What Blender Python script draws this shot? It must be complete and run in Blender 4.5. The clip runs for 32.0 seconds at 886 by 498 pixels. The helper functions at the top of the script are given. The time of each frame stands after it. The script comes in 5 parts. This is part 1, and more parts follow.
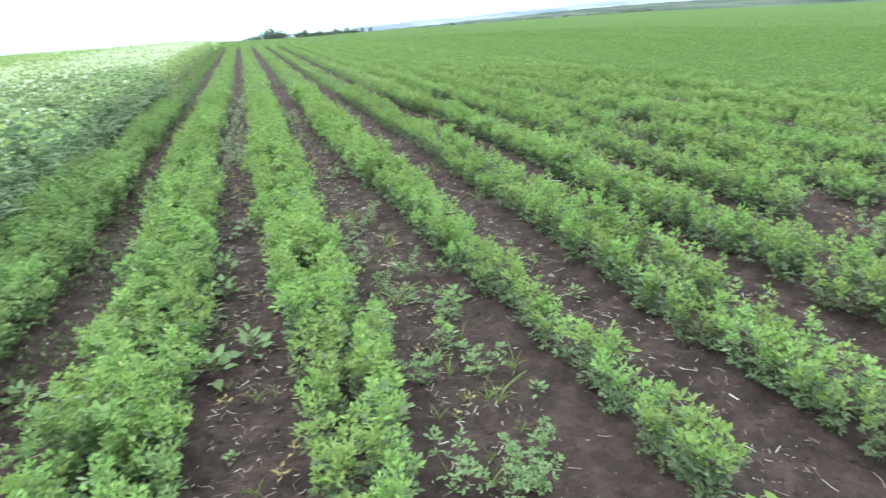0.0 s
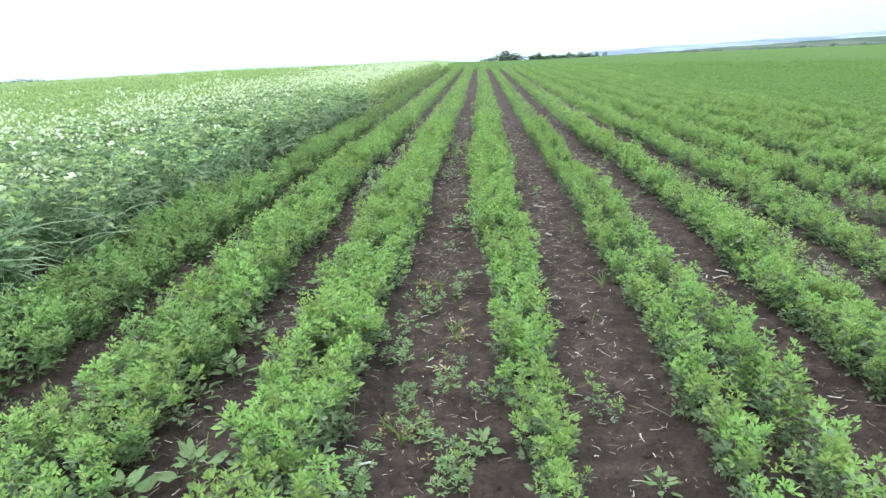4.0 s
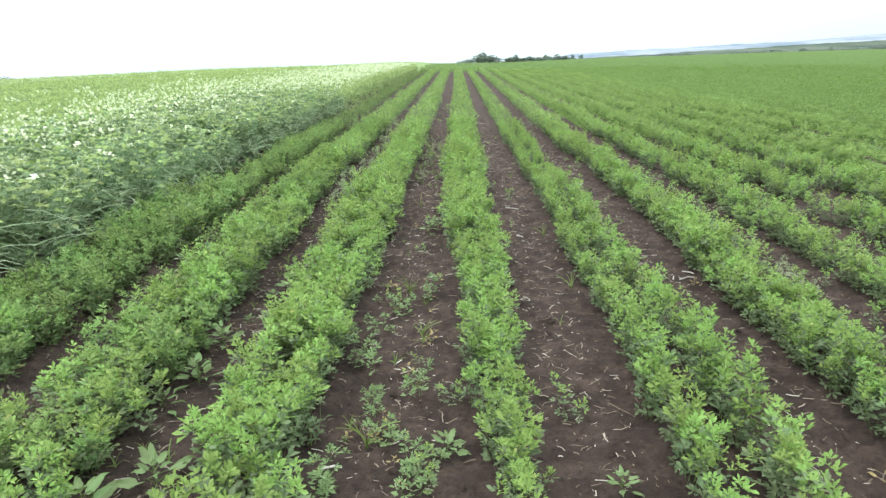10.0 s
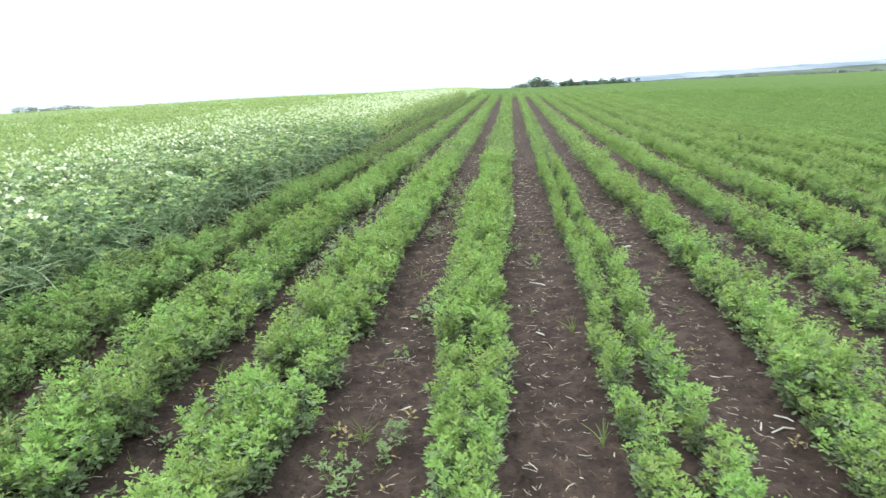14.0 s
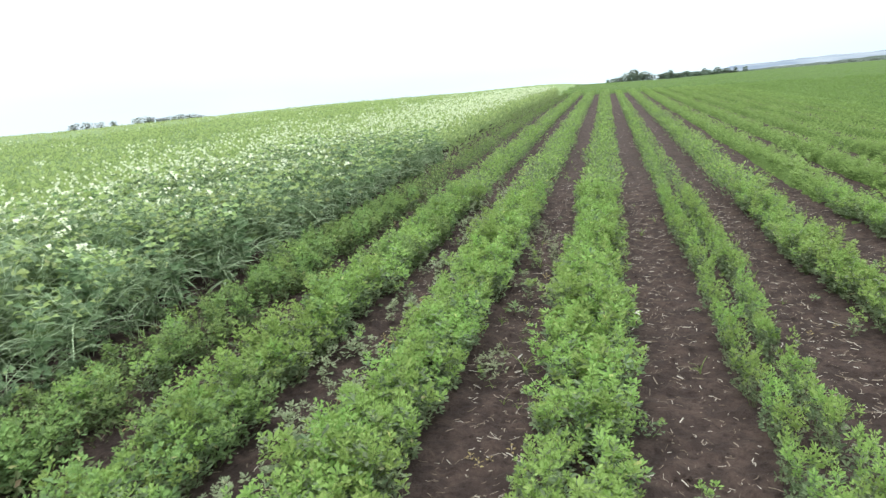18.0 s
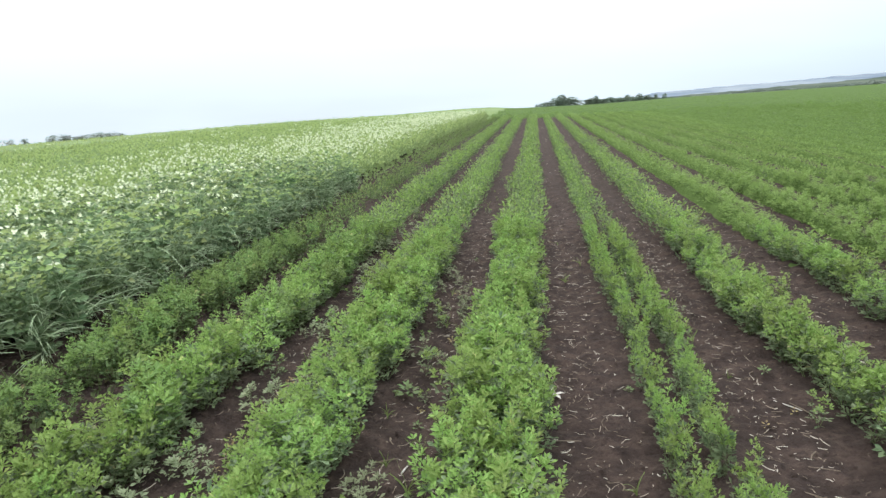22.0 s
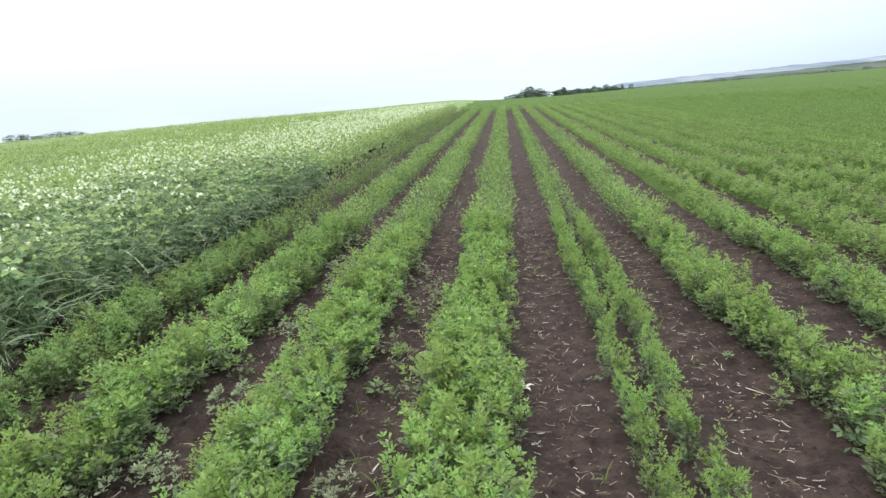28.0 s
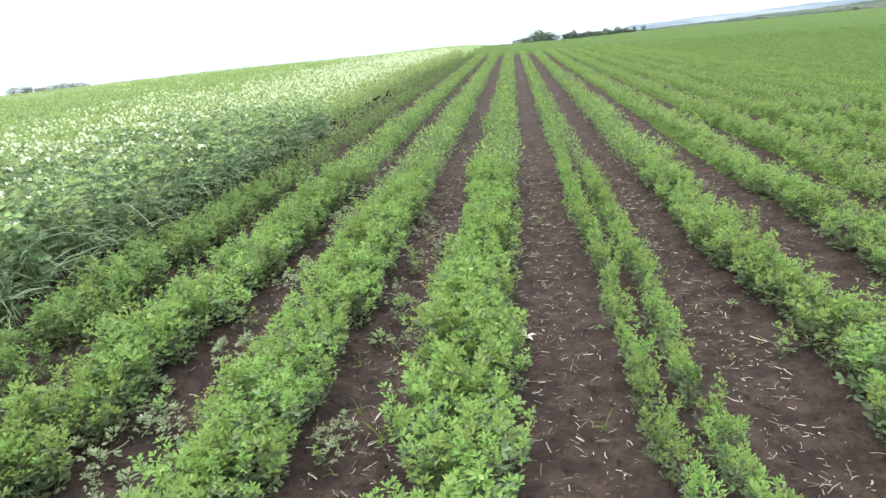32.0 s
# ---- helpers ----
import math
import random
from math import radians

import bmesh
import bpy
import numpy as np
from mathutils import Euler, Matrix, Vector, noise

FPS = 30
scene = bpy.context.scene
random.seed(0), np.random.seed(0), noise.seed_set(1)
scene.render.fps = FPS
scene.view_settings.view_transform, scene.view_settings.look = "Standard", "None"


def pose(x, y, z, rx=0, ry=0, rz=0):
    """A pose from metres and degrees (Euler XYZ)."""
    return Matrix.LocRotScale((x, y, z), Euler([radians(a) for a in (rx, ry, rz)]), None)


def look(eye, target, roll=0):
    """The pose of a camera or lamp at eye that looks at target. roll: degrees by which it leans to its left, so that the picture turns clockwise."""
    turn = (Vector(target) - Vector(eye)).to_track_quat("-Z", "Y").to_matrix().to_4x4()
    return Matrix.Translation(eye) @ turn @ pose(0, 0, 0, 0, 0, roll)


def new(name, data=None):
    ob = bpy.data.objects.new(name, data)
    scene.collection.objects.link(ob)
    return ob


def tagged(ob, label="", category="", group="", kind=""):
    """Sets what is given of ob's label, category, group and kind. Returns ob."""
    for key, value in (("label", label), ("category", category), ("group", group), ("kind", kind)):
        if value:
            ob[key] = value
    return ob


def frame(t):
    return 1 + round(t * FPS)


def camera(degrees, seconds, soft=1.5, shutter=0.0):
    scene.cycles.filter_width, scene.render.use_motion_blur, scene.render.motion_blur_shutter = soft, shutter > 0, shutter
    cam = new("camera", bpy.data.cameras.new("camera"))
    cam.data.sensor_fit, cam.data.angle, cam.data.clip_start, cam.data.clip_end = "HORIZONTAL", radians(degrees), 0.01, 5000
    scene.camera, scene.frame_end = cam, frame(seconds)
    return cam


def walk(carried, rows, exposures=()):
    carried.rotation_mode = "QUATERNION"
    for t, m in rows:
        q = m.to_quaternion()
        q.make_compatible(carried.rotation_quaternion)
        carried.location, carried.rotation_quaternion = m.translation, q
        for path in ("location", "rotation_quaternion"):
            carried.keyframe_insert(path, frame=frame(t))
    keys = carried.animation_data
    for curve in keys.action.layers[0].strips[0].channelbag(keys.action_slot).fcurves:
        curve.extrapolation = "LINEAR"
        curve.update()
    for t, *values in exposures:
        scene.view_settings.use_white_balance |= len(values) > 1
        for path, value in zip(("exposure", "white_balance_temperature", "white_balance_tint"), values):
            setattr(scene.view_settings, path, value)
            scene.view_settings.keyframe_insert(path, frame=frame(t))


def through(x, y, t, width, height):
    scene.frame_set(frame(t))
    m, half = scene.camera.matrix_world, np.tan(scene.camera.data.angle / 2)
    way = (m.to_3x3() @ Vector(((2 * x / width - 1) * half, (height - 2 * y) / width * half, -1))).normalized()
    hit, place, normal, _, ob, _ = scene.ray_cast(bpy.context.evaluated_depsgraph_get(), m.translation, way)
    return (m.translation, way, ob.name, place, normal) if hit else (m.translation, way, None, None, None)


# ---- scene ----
cam = camera(70.95, 32.0, soft=1.42, shutter=0.14)
PATH = [
    (0, (-0.896, -3.326, 1.216), (0.420, 1.173, -0.523), -2.65),
    (0.2, (-0.833, -3.255, 1.175), (1.022, 1.046, -0.574), -2.26),
    (0.5, (-0.725, -3.134, 1.136), (1.445, 0.970, -0.720), -0.42),
    (0.7, (-0.613, -3.007, 1.168), (1.165, 1.169, -0.929), -2.14),
    (1, (-0.439, -2.813, 1.239), (1.210, 1.480, -0.722), 0.69),
    (1.3, (-0.328, -2.703, 1.252), (1.261, 1.597, -0.745), -0.40),
    (1.5, (-0.270, -2.652, 1.253), (0.772, 1.945, -0.414), 5.67),
    (1.7, (-0.216, -2.610, 1.255), (0.288, 2.100, -0.347), 4.03),
    (2, (-0.156, -2.570, 1.256), (-0.282, 2.184, -0.287), 3.45),
    (2.5, (-0.133, -2.564, 1.268), (-0.216, 2.237, -0.125), -0.64),
    (3, (-0.132, -2.581, 1.261), (-0.256, 2.221, -0.125), -1.71),
    (3.5, (-0.141, -2.595, 1.258), (-0.410, 2.162, -0.258), -1.24),
    (5.5, (-0.116, -2.592, 1.259), (-0.423, 2.155, -0.278), -1.19),
    (6, (-0.108, -2.597, 1.260), (-0.363, 2.162, -0.251), -1.14),
    (6.5, (-0.095, -2.600, 1.264), (-0.119, 2.171, -0.232), -1.16),
    (7, (-0.095, -2.596, 1.262), (-0.065, 2.178, -0.225), -0.45),
    (7.5, (-0.086, -2.595, 1.266), (-0.011, 2.177, -0.224), -1.55),
    (8, (-0.090, -2.589, 1.261), (0.033, 2.182, -0.230), -0.52),
    (8.5, (-0.087, -2.590, 1.266), (-0.027, 2.182, -0.227), -0.68),
    (9, (-0.104, -2.598, 1.263), (-0.162, 2.172, -0.236), -0.08),
    (9.5, (-0.097, -2.608, 1.265), (-0.192, 2.155, -0.254), -0.97),
    (10, (-0.097, -2.598, 1.264), (-0.209, 2.163, -0.257), -0.65),
    (10.5, (-0.080, -2.573, 1.267), (-0.224, 2.192, -0.241), -1.22),
    (11, (-0.057, -2.546, 1.269), (-0.009, 2.227, -0.218), -2.14),
    (11.5, (-0.080, -2.534, 1.265), (0.026, 2.250, -0.183), -0.90),
    (11.8, (-0.082, -2.527, 1.265), (-0.076, 2.257, -0.188), -2.14),
    (12, (-0.085, -2.495, 1.262), (-0.101, 2.282, -0.216), -3.30),
    (12.3, (-0.104, -2.359, 1.243), (-0.276, 2.359, -0.403), -2.08),
    (12.5, (-0.117, -2.244, 1.240), (-0.334, 2.382, -0.645), -5.88),
    (12.7, (-0.127, -2.121, 1.263), (-0.303, 2.507, -0.621), -1.80),
    (13, (-0.127, -1.935, 1.305), (-0.346, 2.747, -0.436), -0.57),
    (13.3, (-0.086, -1.794, 1.303), (-0.038, 2.898, -0.423), -0.35),
    (13.5, (-0.035, -1.703, 1.299), (0.048, 3.020, -0.341), -1.57),
    (13.7, (0.058, -1.599, 1.309), (-0.034, 3.178, -0.165), -0.57),
    (14, (0.188, -1.438, 1.324), (-0.347, 3.350, -0.013), -1.39),
    (14.3, (0.163, -1.297, 1.308), (-0.698, 3.393, -0.198), -1.83),
    (14.5, (0.128, -1.188, 1.297), (-0.604, 3.501, -0.276), -0.84),
    (16.5, (-0.025, 0.153, 1.285), (-0.701, 4.789, -0.463), -3.55),
    (16.7, (-0.057, 0.259, 1.308), (-0.566, 4.931, -0.398), -2.56),
    (17, (-0.101, 0.408, 1.353), (-0.168, 5.174, -0.157), -1.74),
    (17.3, (-0.078, 0.630, 1.347), (-0.190, 5.376, -0.222), -1.55),
    (17.5, (-0.047, 0.774, 1.339), (-0.820, 5.514, -0.051), -1.10),
    (17.7, (-0.001, 0.882, 1.340), (-1.332, 5.518, 0.023), -2.95),
    (18, (0.051, 1.029, 1.342), (-1.206, 5.686, 0.027), -3.68),
    (18.3, (-0.011, 1.218, 1.326), (-0.623, 5.994, -0.019), -4.23),
    (18.5, (-0.068, 1.332, 1.320), (-0.254, 6.109, -0.146), -4.38),
    (18.7, (-0.120, 1.412, 1.332), (-0.336, 6.163, -0.212), -3.28),
    (19, (-0.171, 1.509, 1.356), (-0.704, 6.214, -0.250), -3.80),
    (19.3, (-0.125, 1.619, 1.359), (-1.030, 6.257, -0.276), -4.00),
    (19.5, (-0.069, 1.685, 1.357), (-1.367, 6.272, -0.151), -3.41),
    (19.7, (0.005, 1.739, 1.355), (-1.383, 6.347, -0.001), -3.70),
    (20, (0.113, 1.798, 1.350), (-1.040, 6.493, 0.073), -3.94),
    (20.2, (0.137, 1.815, 1.346), (-0.755, 6.571, 0.089), -3.92),
    (20.5, (0.143, 1.823, 1.339), (-0.658, 6.612, 0.145), -3.61),
    (21, (0.155, 1.837, 1.334), (-0.435, 6.663, 0.168), -3.25),
    (21.5, (0.149, 1.843, 1.333), (-0.498, 6.660, 0.160), -2.77),
    (22, (0.143, 1.839, 1.336), (-0.600, 6.640, 0.155), -2.63),
    (22.5, (0.139, 1.825, 1.335), (-0.648, 6.615, 0.139), -2.64),
    (23, (0.146, 1.825, 1.334), (-0.658, 6.607, 0.116), -3.40),
    (23.5, (0.150, 1.831, 1.327), (-0.550, 6.620, 0.073), -3.26),
    (24, (0.163, 1.842, 1.334), (-0.451, 6.636, 0.056), -3.42),
    (24.5, (0.171, 1.841, 1.335), (-0.318, 6.652, 0.064), -3.14),
    (26.5, (0.161, 1.835, 1.334), (-0.288, 6.649, 0.057), -2.89),
    (27, (0.150, 1.836, 1.359), (-0.310, 6.657, 0.112), -2.80),
    (27.5, (0.149, 1.839, 1.341), (-0.364, 6.660, 0.121), -2.23),
    (28, (0.166, 1.851, 1.341), (-0.359, 6.665, 0.097), -3.40),
    (28.5, (0.169, 1.853, 1.343), (-0.293, 6.668, 0.076), -3.42),
    (29, (0.165, 1.854, 1.344), (-0.282, 6.668, 0.068), -3.38),
    (29.5, (0.162, 1.854, 1.343), (-0.326, 6.664, 0.069), -2.99),
    (30, (0.160, 1.859, 1.340), (-0.376, 6.658, 0.044), -3.19),
    (30.5, (0.161, 1.858, 1.341), (-0.380, 6.648, 0.014), -2.43),
    (31, (0.155, 1.853, 1.310), (-0.398, 6.600, -0.159), -2.26),
    (31.5, (0.165, 1.859, 1.313), (-0.422, 6.547, -0.323), -2.59),
    (32, (0.196, 1.888, 1.334), (-0.411, 6.576, -0.294), -4.30),

]
EXPOSURES = [(0.0, 0.13, 6050, 9), (2.0, 0.12, 6000, 8), (3.0, 0.05, 6000, 8), (6.0, 0.02, 6500, 11), (9.0, 0.0, 6600, 11), (13.0, 0.05, 6560, 11), (14.0, 0.02, 6550, 11), (17.0, -0.02, 6580, 12), (18.0, -0.20, 6620, 14), (19.0, -0.19, 6620, 14), (20.0, -0.19, 6620, 14), (21.0, -0.36, 6630, 15),
             (22.0, -0.40, 6650, 16), (23.0, -0.40, 6650, 16), (28.0, -0.35, 6650, 16), (31.0, -0.24, 6650, 15), (32.0, 0.0, 6650, 14)]
walk(cam, [(t, look(eye, target, roll)) for t, eye, target, roll in PATH], EXPOSURES)

# ---- sky and sun: bright thin overcast ----
world = bpy.data.worlds.new("world")
scene.world = world
world.use_nodes = True
wn, wl = world.node_tree.nodes, world.node_tree.links
wn.clear()
sky = wn.new("ShaderNodeTexSky")
sky.sky_type, sky.sun_disc = "NISHITA", False
sky.sun_elevation, sky.sun_rotation = radians(52), radians(-35)
sky.air_density, sky.dust_density, sky.ozone_density = 1.0, 3.0, 1.0
coord = wn.new("ShaderNodeTexCoord")
wmap = wn.new("ShaderNodeMapping")
wmap.inputs["Scale"].default_value = (1.0, 1.0, 4.0)
cloud = wn.new("ShaderNodeTexNoise")
cloud.inputs["Scale"].default_value, cloud.inputs["Detail"].default_value = 1.6, 4.0
ramp = wn.new("ShaderNodeMapRange")
ramp.inputs["From Min"].default_value, ramp.inputs["From Max"].default_value = 0.32, 0.62
ramp.inputs["To Min"].default_value, ramp.inputs["To Max"].default_value = 0.86, 1.0
mix = wn.new("ShaderNodeMix")
mix.data_type = "RGBA"
mix.inputs["B"].default_value = (12.4, 14.4, 15.3, 1)
back = wn.new("ShaderNodeBackground")
back.inputs["Strength"].default_value = 0.1
wout = wn.new("ShaderNodeOutputWorld")
wl.new(coord.outputs["Generated"], wmap.inputs["Vector"])
wl.new(wmap.outputs["Vector"], cloud.inputs["Vector"])
wl.new(cloud.outputs["Fac"], ramp.inputs["Value"])
wl.new(ramp.outputs["Result"], mix.inputs["Factor"])
wl.new(sky.outputs["Color"], mix.inputs["A"])
# an overcast dome is about three times as bright overhead as at the horizon
split = wn.new("ShaderNodeSeparateXYZ")
wl.new(coord.outputs["Generated"], split.inputs["Vector"])
dome = wn.new("ShaderNodeMapRange")
dome.inputs["From Min"].default_value, dome.inputs["From Max"].default_value = 0.0, 1.0
dome.inputs["To Min"].default_value, dome.inputs["To Max"].default_value = 1.0, 2.3
wl.new(split.outputs["Z"], dome.inputs["Value"])
low = wn.new("ShaderNodeMapRange")
low.inputs["From Min"].default_value, low.inputs["From Max"].default_value = 0.02, 0.35
wl.new(split.outputs["Z"], low.inputs["Value"])
tint = wn.new("ShaderNodeMix")
tint.data_type = "RGBA"
tint.inputs["A"].default_value, tint.inputs["B"].default_value = (11.4, 13.9, 15.2, 1), (12.6, 14.4, 15.2, 1)
wl.new(low.outputs["Result"], tint.inputs["Factor"])
# away from the sun the cloud over the horizon is a little dimmer and bluer
away = wn.new("ShaderNodeMapRange")
away.interpolation_type = "SMOOTHSTEP"
away.inputs["From Min"].default_value, away.inputs["From Max"].default_value = 0.10, 0.70
wl.new(split.outputs["X"], away.inputs["Value"])
dim = wn.new("ShaderNodeMix")
dim.data_type = "RGBA"
dim.inputs["A"].default_value, dim.inputs["B"].default_value = (11.4, 13.9, 15.2, 1), (9.0, 11.6, 12.9, 1)
wl.new(away.outputs["Result"], dim.inputs["Factor"])
wl.new(dim.outputs["Result"], tint.inputs["A"])
wl.new(tint.outputs["Result"], mix.inputs["B"])
scale = wn.new("ShaderNodeVectorMath")
scale.operation = "SCALE"
wl.new(mix.outputs["Result"], scale.inputs[0])
wl.new(dome.outputs["Result"], scale.inputs["Scale"])
wl.new(scale.outputs["Vector"], back.inputs["Color"])
wl.new(back.outputs["Background"], wout.inputs["Surface"])

sun = new("sun", bpy.data.lights.new("sun", "SUN"))
sun.data.energy, sun.data.angle, sun.data.color = 1.3, radians(16), (1.0, 0.96, 0.9)
sun.matrix_world = look((-30, 42, 66), (0, 0, 0))


# ---- materials ----
def material(name):
    m = bpy.data.materials.new(name)
    m.use_nodes = True
    nt = m.node_tree
    return m, nt.nodes, nt.links, nt.nodes["Principled BSDF"], nt.nodes["Material Output"]


def noise_node(n, l, scale, detail=4.0, rough=0.55, vec=None):
    tex = n.new("ShaderNodeTexNoise")
    tex.inputs["Scale"].default_value, tex.inputs["Detail"].default_value = scale, detail
    tex.inputs["Roughness"].default_value = rough
    if vec is None:
        vec = n.new("ShaderNodeNewGeometry").outputs["Position"]
    l.new(vec, tex.inputs["Vector"])
    return tex


def mixer(n, l, fac, a, b):
    m = n.new("ShaderNodeMix")
    m.data_type = "RGBA"
    for key, v in (("Factor", fac), ("A", a), ("B", b)):
        if isinstance(v, (int, float)):
            m.inputs[key].default_value = v
        elif isinstance(v, tuple):
            m.inputs[key].default_value = (*v, 1) if len(v) == 3 else v
        else:
            l.new(v, m.inputs[key])
    return m.outputs["Result"]


def span(n, l, value, a, b, c=0.0, d=1.0):
    m = n.new("ShaderNodeMapRange")
    for key, v in (("From Min", a), ("From Max", b), ("To Min", c), ("To Max", d)):
        m.inputs[key].default_value = v
    l.new(value, m.inputs["Value"])
    return m.outputs["Result"]


def leaf_material(name, dark, light, old, through=0.3, rough=0.5, patch=0.9, vary=1.0):
    """A leaf: varies from leaf to leaf, from patch to patch of the field, and along its own blade; lets some light through."""
    m, n, l, bsdf, out = material(name)
    geo = n.new("ShaderNodeNewGeometry")
    obj = n.new("ShaderNodeObjectInfo")
    col = mixer(n, l, geo.outputs["Random Per Island"], dark, light)
    patchy = noise_node(n, l, patch, 3.0)
    col = mixer(n, l, span(n, l, patchy.outputs["Fac"], 0.35, 0.7, 0.0, 0.55), col, dark)
    fine = noise_node(n, l, 60.0, 2.0)
    col = mixer(n, l, span(n, l, fine.outputs["Fac"], 0.4, 0.75, 0.0, 0.35), col, light)
    rare = span(n, l, geo.outputs["Random Per Island"], 0.982, 0.992)
    col = mixer(n, l, rare, col, old)
    hue = n.new("ShaderNodeHueSaturation")
    l.new(span(n, l, obj.outputs["Random"], 0, 1, 0.4985 - 0.0135 * vary, 0.4985 + 0.0135 * vary), hue.inputs["Hue"])
    l.new(span(n, l, obj.outputs["Random"], 0, 1, 1.01 - 0.15 * vary, 1.01 + 0.15 * vary), hue.inputs["Value"])
    l.new(col, hue.inputs["Color"])
    l.new(hue.outputs["Color"], bsdf.inputs["Base Color"])
    bsdf.inputs["Roughness"].default_value = rough
    bsdf.inputs["Specular IOR Level"].default_value = 0.22
    trans = n.new("ShaderNodeBsdfTranslucent")
    l.new(hue.outputs["Color"], trans.inputs["Color"])
    both = n.new("ShaderNodeMixShader")
    both.inputs["Fac"].default_value = through
    l.new(bsdf.outputs["BSDF"], both.inputs[1])
    l.new(trans.outputs["BSDF"], both.inputs[2])
    l.new(both.outputs["Shader"], out.inputs["Surface"])
    return m


def plain_material(name, a, b, scale, rough=0.7, bump=0.0, spec=0.3):
    m, n, l, bsdf, out = material(name)
    tex = noise_node(n, l, scale, 5.0)
    geo = n.new("ShaderNodeNewGeometry")
    col = mixer(n, l, span(n, l, tex.outputs["Fac"], 0.3, 0.7), a, b)
    col = mixer(n, l, span(n, l, geo.outputs["Random Per Island"], 0, 1, 0, 0.5), col, b)
    l.new(col, bsdf.inputs["Base Color"])
    bsdf.inputs["Roughness"].default_value = rough
    bsdf.inputs["Specular IOR Level"].default_value = spec
    if bump:
        bp = n.new("ShaderNodeBump")
        bp.inputs["Strength"].default_value, bp.inputs["Distance"].default_value = bump, 0.01
        l.new(tex.outputs["Fac"], bp.inputs["Height"])
        l.new(bp.outputs["Normal"], bsdf.inputs["Normal"])
    return m


def straw_material(name):
    """Chopped straw: most pieces weathered brown, some tan, a few bleached."""
    m, n, l, bsdf, out = material(name)
    rand = n.new("ShaderNodeNewGeometry").outputs["Random Per Island"]
    tex = noise_node(n, l, 60.0, 3.0)
    col = mixer(n, l, span(n, l, rand, 0.0, 0.55), (0.125, 0.092, 0.070), (0.300, 0.235, 0.175))
    col = mixer(n, l, span(n, l, rand, 0.52, 0.92), col, (0.68, 0.62, 0.52))
    col = mixer(n, l, span(n, l, tex.outputs["Fac"], 0.35, 0.7, 0.0, 0.4), col, (0.17, 0.13, 0.095))
    l.new(col, bsdf.inputs["Base Color"])
    bsdf.inputs["Roughness"].default_value = 0.75
    bsdf.inputs["Specular IOR Level"].default_value = 0.25
    return m


LEAF = leaf_material("alfalfa_leaf", (0.100, 0.150, 0.074), (0.300, 0.366, 0.194), (0.38, 0.38, 0.18), 0.30, 0.6)
LEAF_YOUNG = leaf_material("alfalfa_young_leaf", (0.196, 0.318, 0.078), (0.356, 0.492, 0.152), (0.42, 0.46, 0.16), 0.34, 0.6)
LEAF_FAR = leaf_material("alfalfa_spray", (0.172, 0.266, 0.076), (0.274, 0.388, 0.124), (0.24, 0.34, 0.12), 0.32, 0.6, vary=0.15)
LEAF_WIDE = leaf_material("field_spray", (0.150, 0.242, 0.062), (0.240, 0.352, 0.104), (0.22, 0.32, 0.10), 0.32, 0.6, vary=0.15)
LEAF_FAR_YOUNG = leaf_material("alfalfa_young_spray", (0.230, 0.342, 0.098), (0.326, 0.446, 0.150), (0.28, 0.40, 0.13), 0.34, 0.6, vary=0.15)
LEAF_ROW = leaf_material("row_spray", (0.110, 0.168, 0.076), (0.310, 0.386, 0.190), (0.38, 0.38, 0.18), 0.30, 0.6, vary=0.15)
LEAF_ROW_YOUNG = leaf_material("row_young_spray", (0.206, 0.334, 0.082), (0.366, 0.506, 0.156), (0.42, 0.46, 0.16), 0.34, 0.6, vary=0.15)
# Darker leaves for the rows by the peas: the stand's shade, in colour.
LEAF_SHADED = leaf_material("shaded_alfalfa_leaf", (0.098, 0.160, 0.060), (0.230, 0.330, 0.130), (0.33, 0.32, 0.14), 0.28, 0.6)
LEAF_SHADED_YOUNG = leaf_material("shaded_alfalfa_young_leaf", (0.165, 0.262, 0.076), (0.290, 0.410, 0.140), (0.36, 0.37, 0.15), 0.30, 0.6)
STEM = plain_material("green_stem", (0.10, 0.17, 0.045), (0.16, 0.20, 0.08), 25.0)
# Two tones of pea leaf: shaded wall below, lit tops, painted as colour.
PEA_SHADED = leaf_material("pea_shaded_leaf", (0.108, 0.172, 0.086), (0.240, 0.330, 0.158), (0.33, 0.39, 0.17), 0.32, 0.6)
PEA_LIT = leaf_material("pea_lit_leaf", (0.325, 0.422, 0.152), (0.450, 0.555, 0.232), (0.42, 0.46, 0.22), 0.40, 0.6)
PEA_FAR_LEAF = leaf_material("pea_spray", (0.190, 0.268, 0.104), (0.330, 0.425, 0.178), (0.36, 0.41, 0.18), 0.34, 0.6)
PEA_STEM = plain_material("pea_stem", (0.29, 0.39, 0.21), (0.47, 0.56, 0.35), 20.0)
PETAL = plain_material("white_petal", (0.70, 0.74, 0.49), (0.85, 0.88, 0.67), 40.0, 0.6)
WEED = leaf_material("weed_leaf", (0.140, 0.215, 0.085), (0.262, 0.352, 0.155), (0.36, 0.33, 0.10), 0.25, 0.5)
OLIVE = leaf_material("olive_weed_leaf", (0.070, 0.092, 0.036), (0.150, 0.180, 0.075), (0.22, 0.17, 0.10), 0.22, 0.6)
SAGE = leaf_material("sage_weed_leaf", (0.200, 0.240, 0.130), (0.400, 0.450, 0.270), (0.40, 0.36, 0.22), 0.22, 0.6)
GRASS = leaf_material("grass_blade", (0.150, 0.230, 0.060), (0.290, 0.360, 0.120), (0.48, 0.42, 0.20), 0.25, 0.5)
DRY = leaf_material("dry_leaf", (0.26, 0.20, 0.09), (0.42, 0.34, 0.15), (0.48, 0.42, 0.20), 0.15, 0.7)
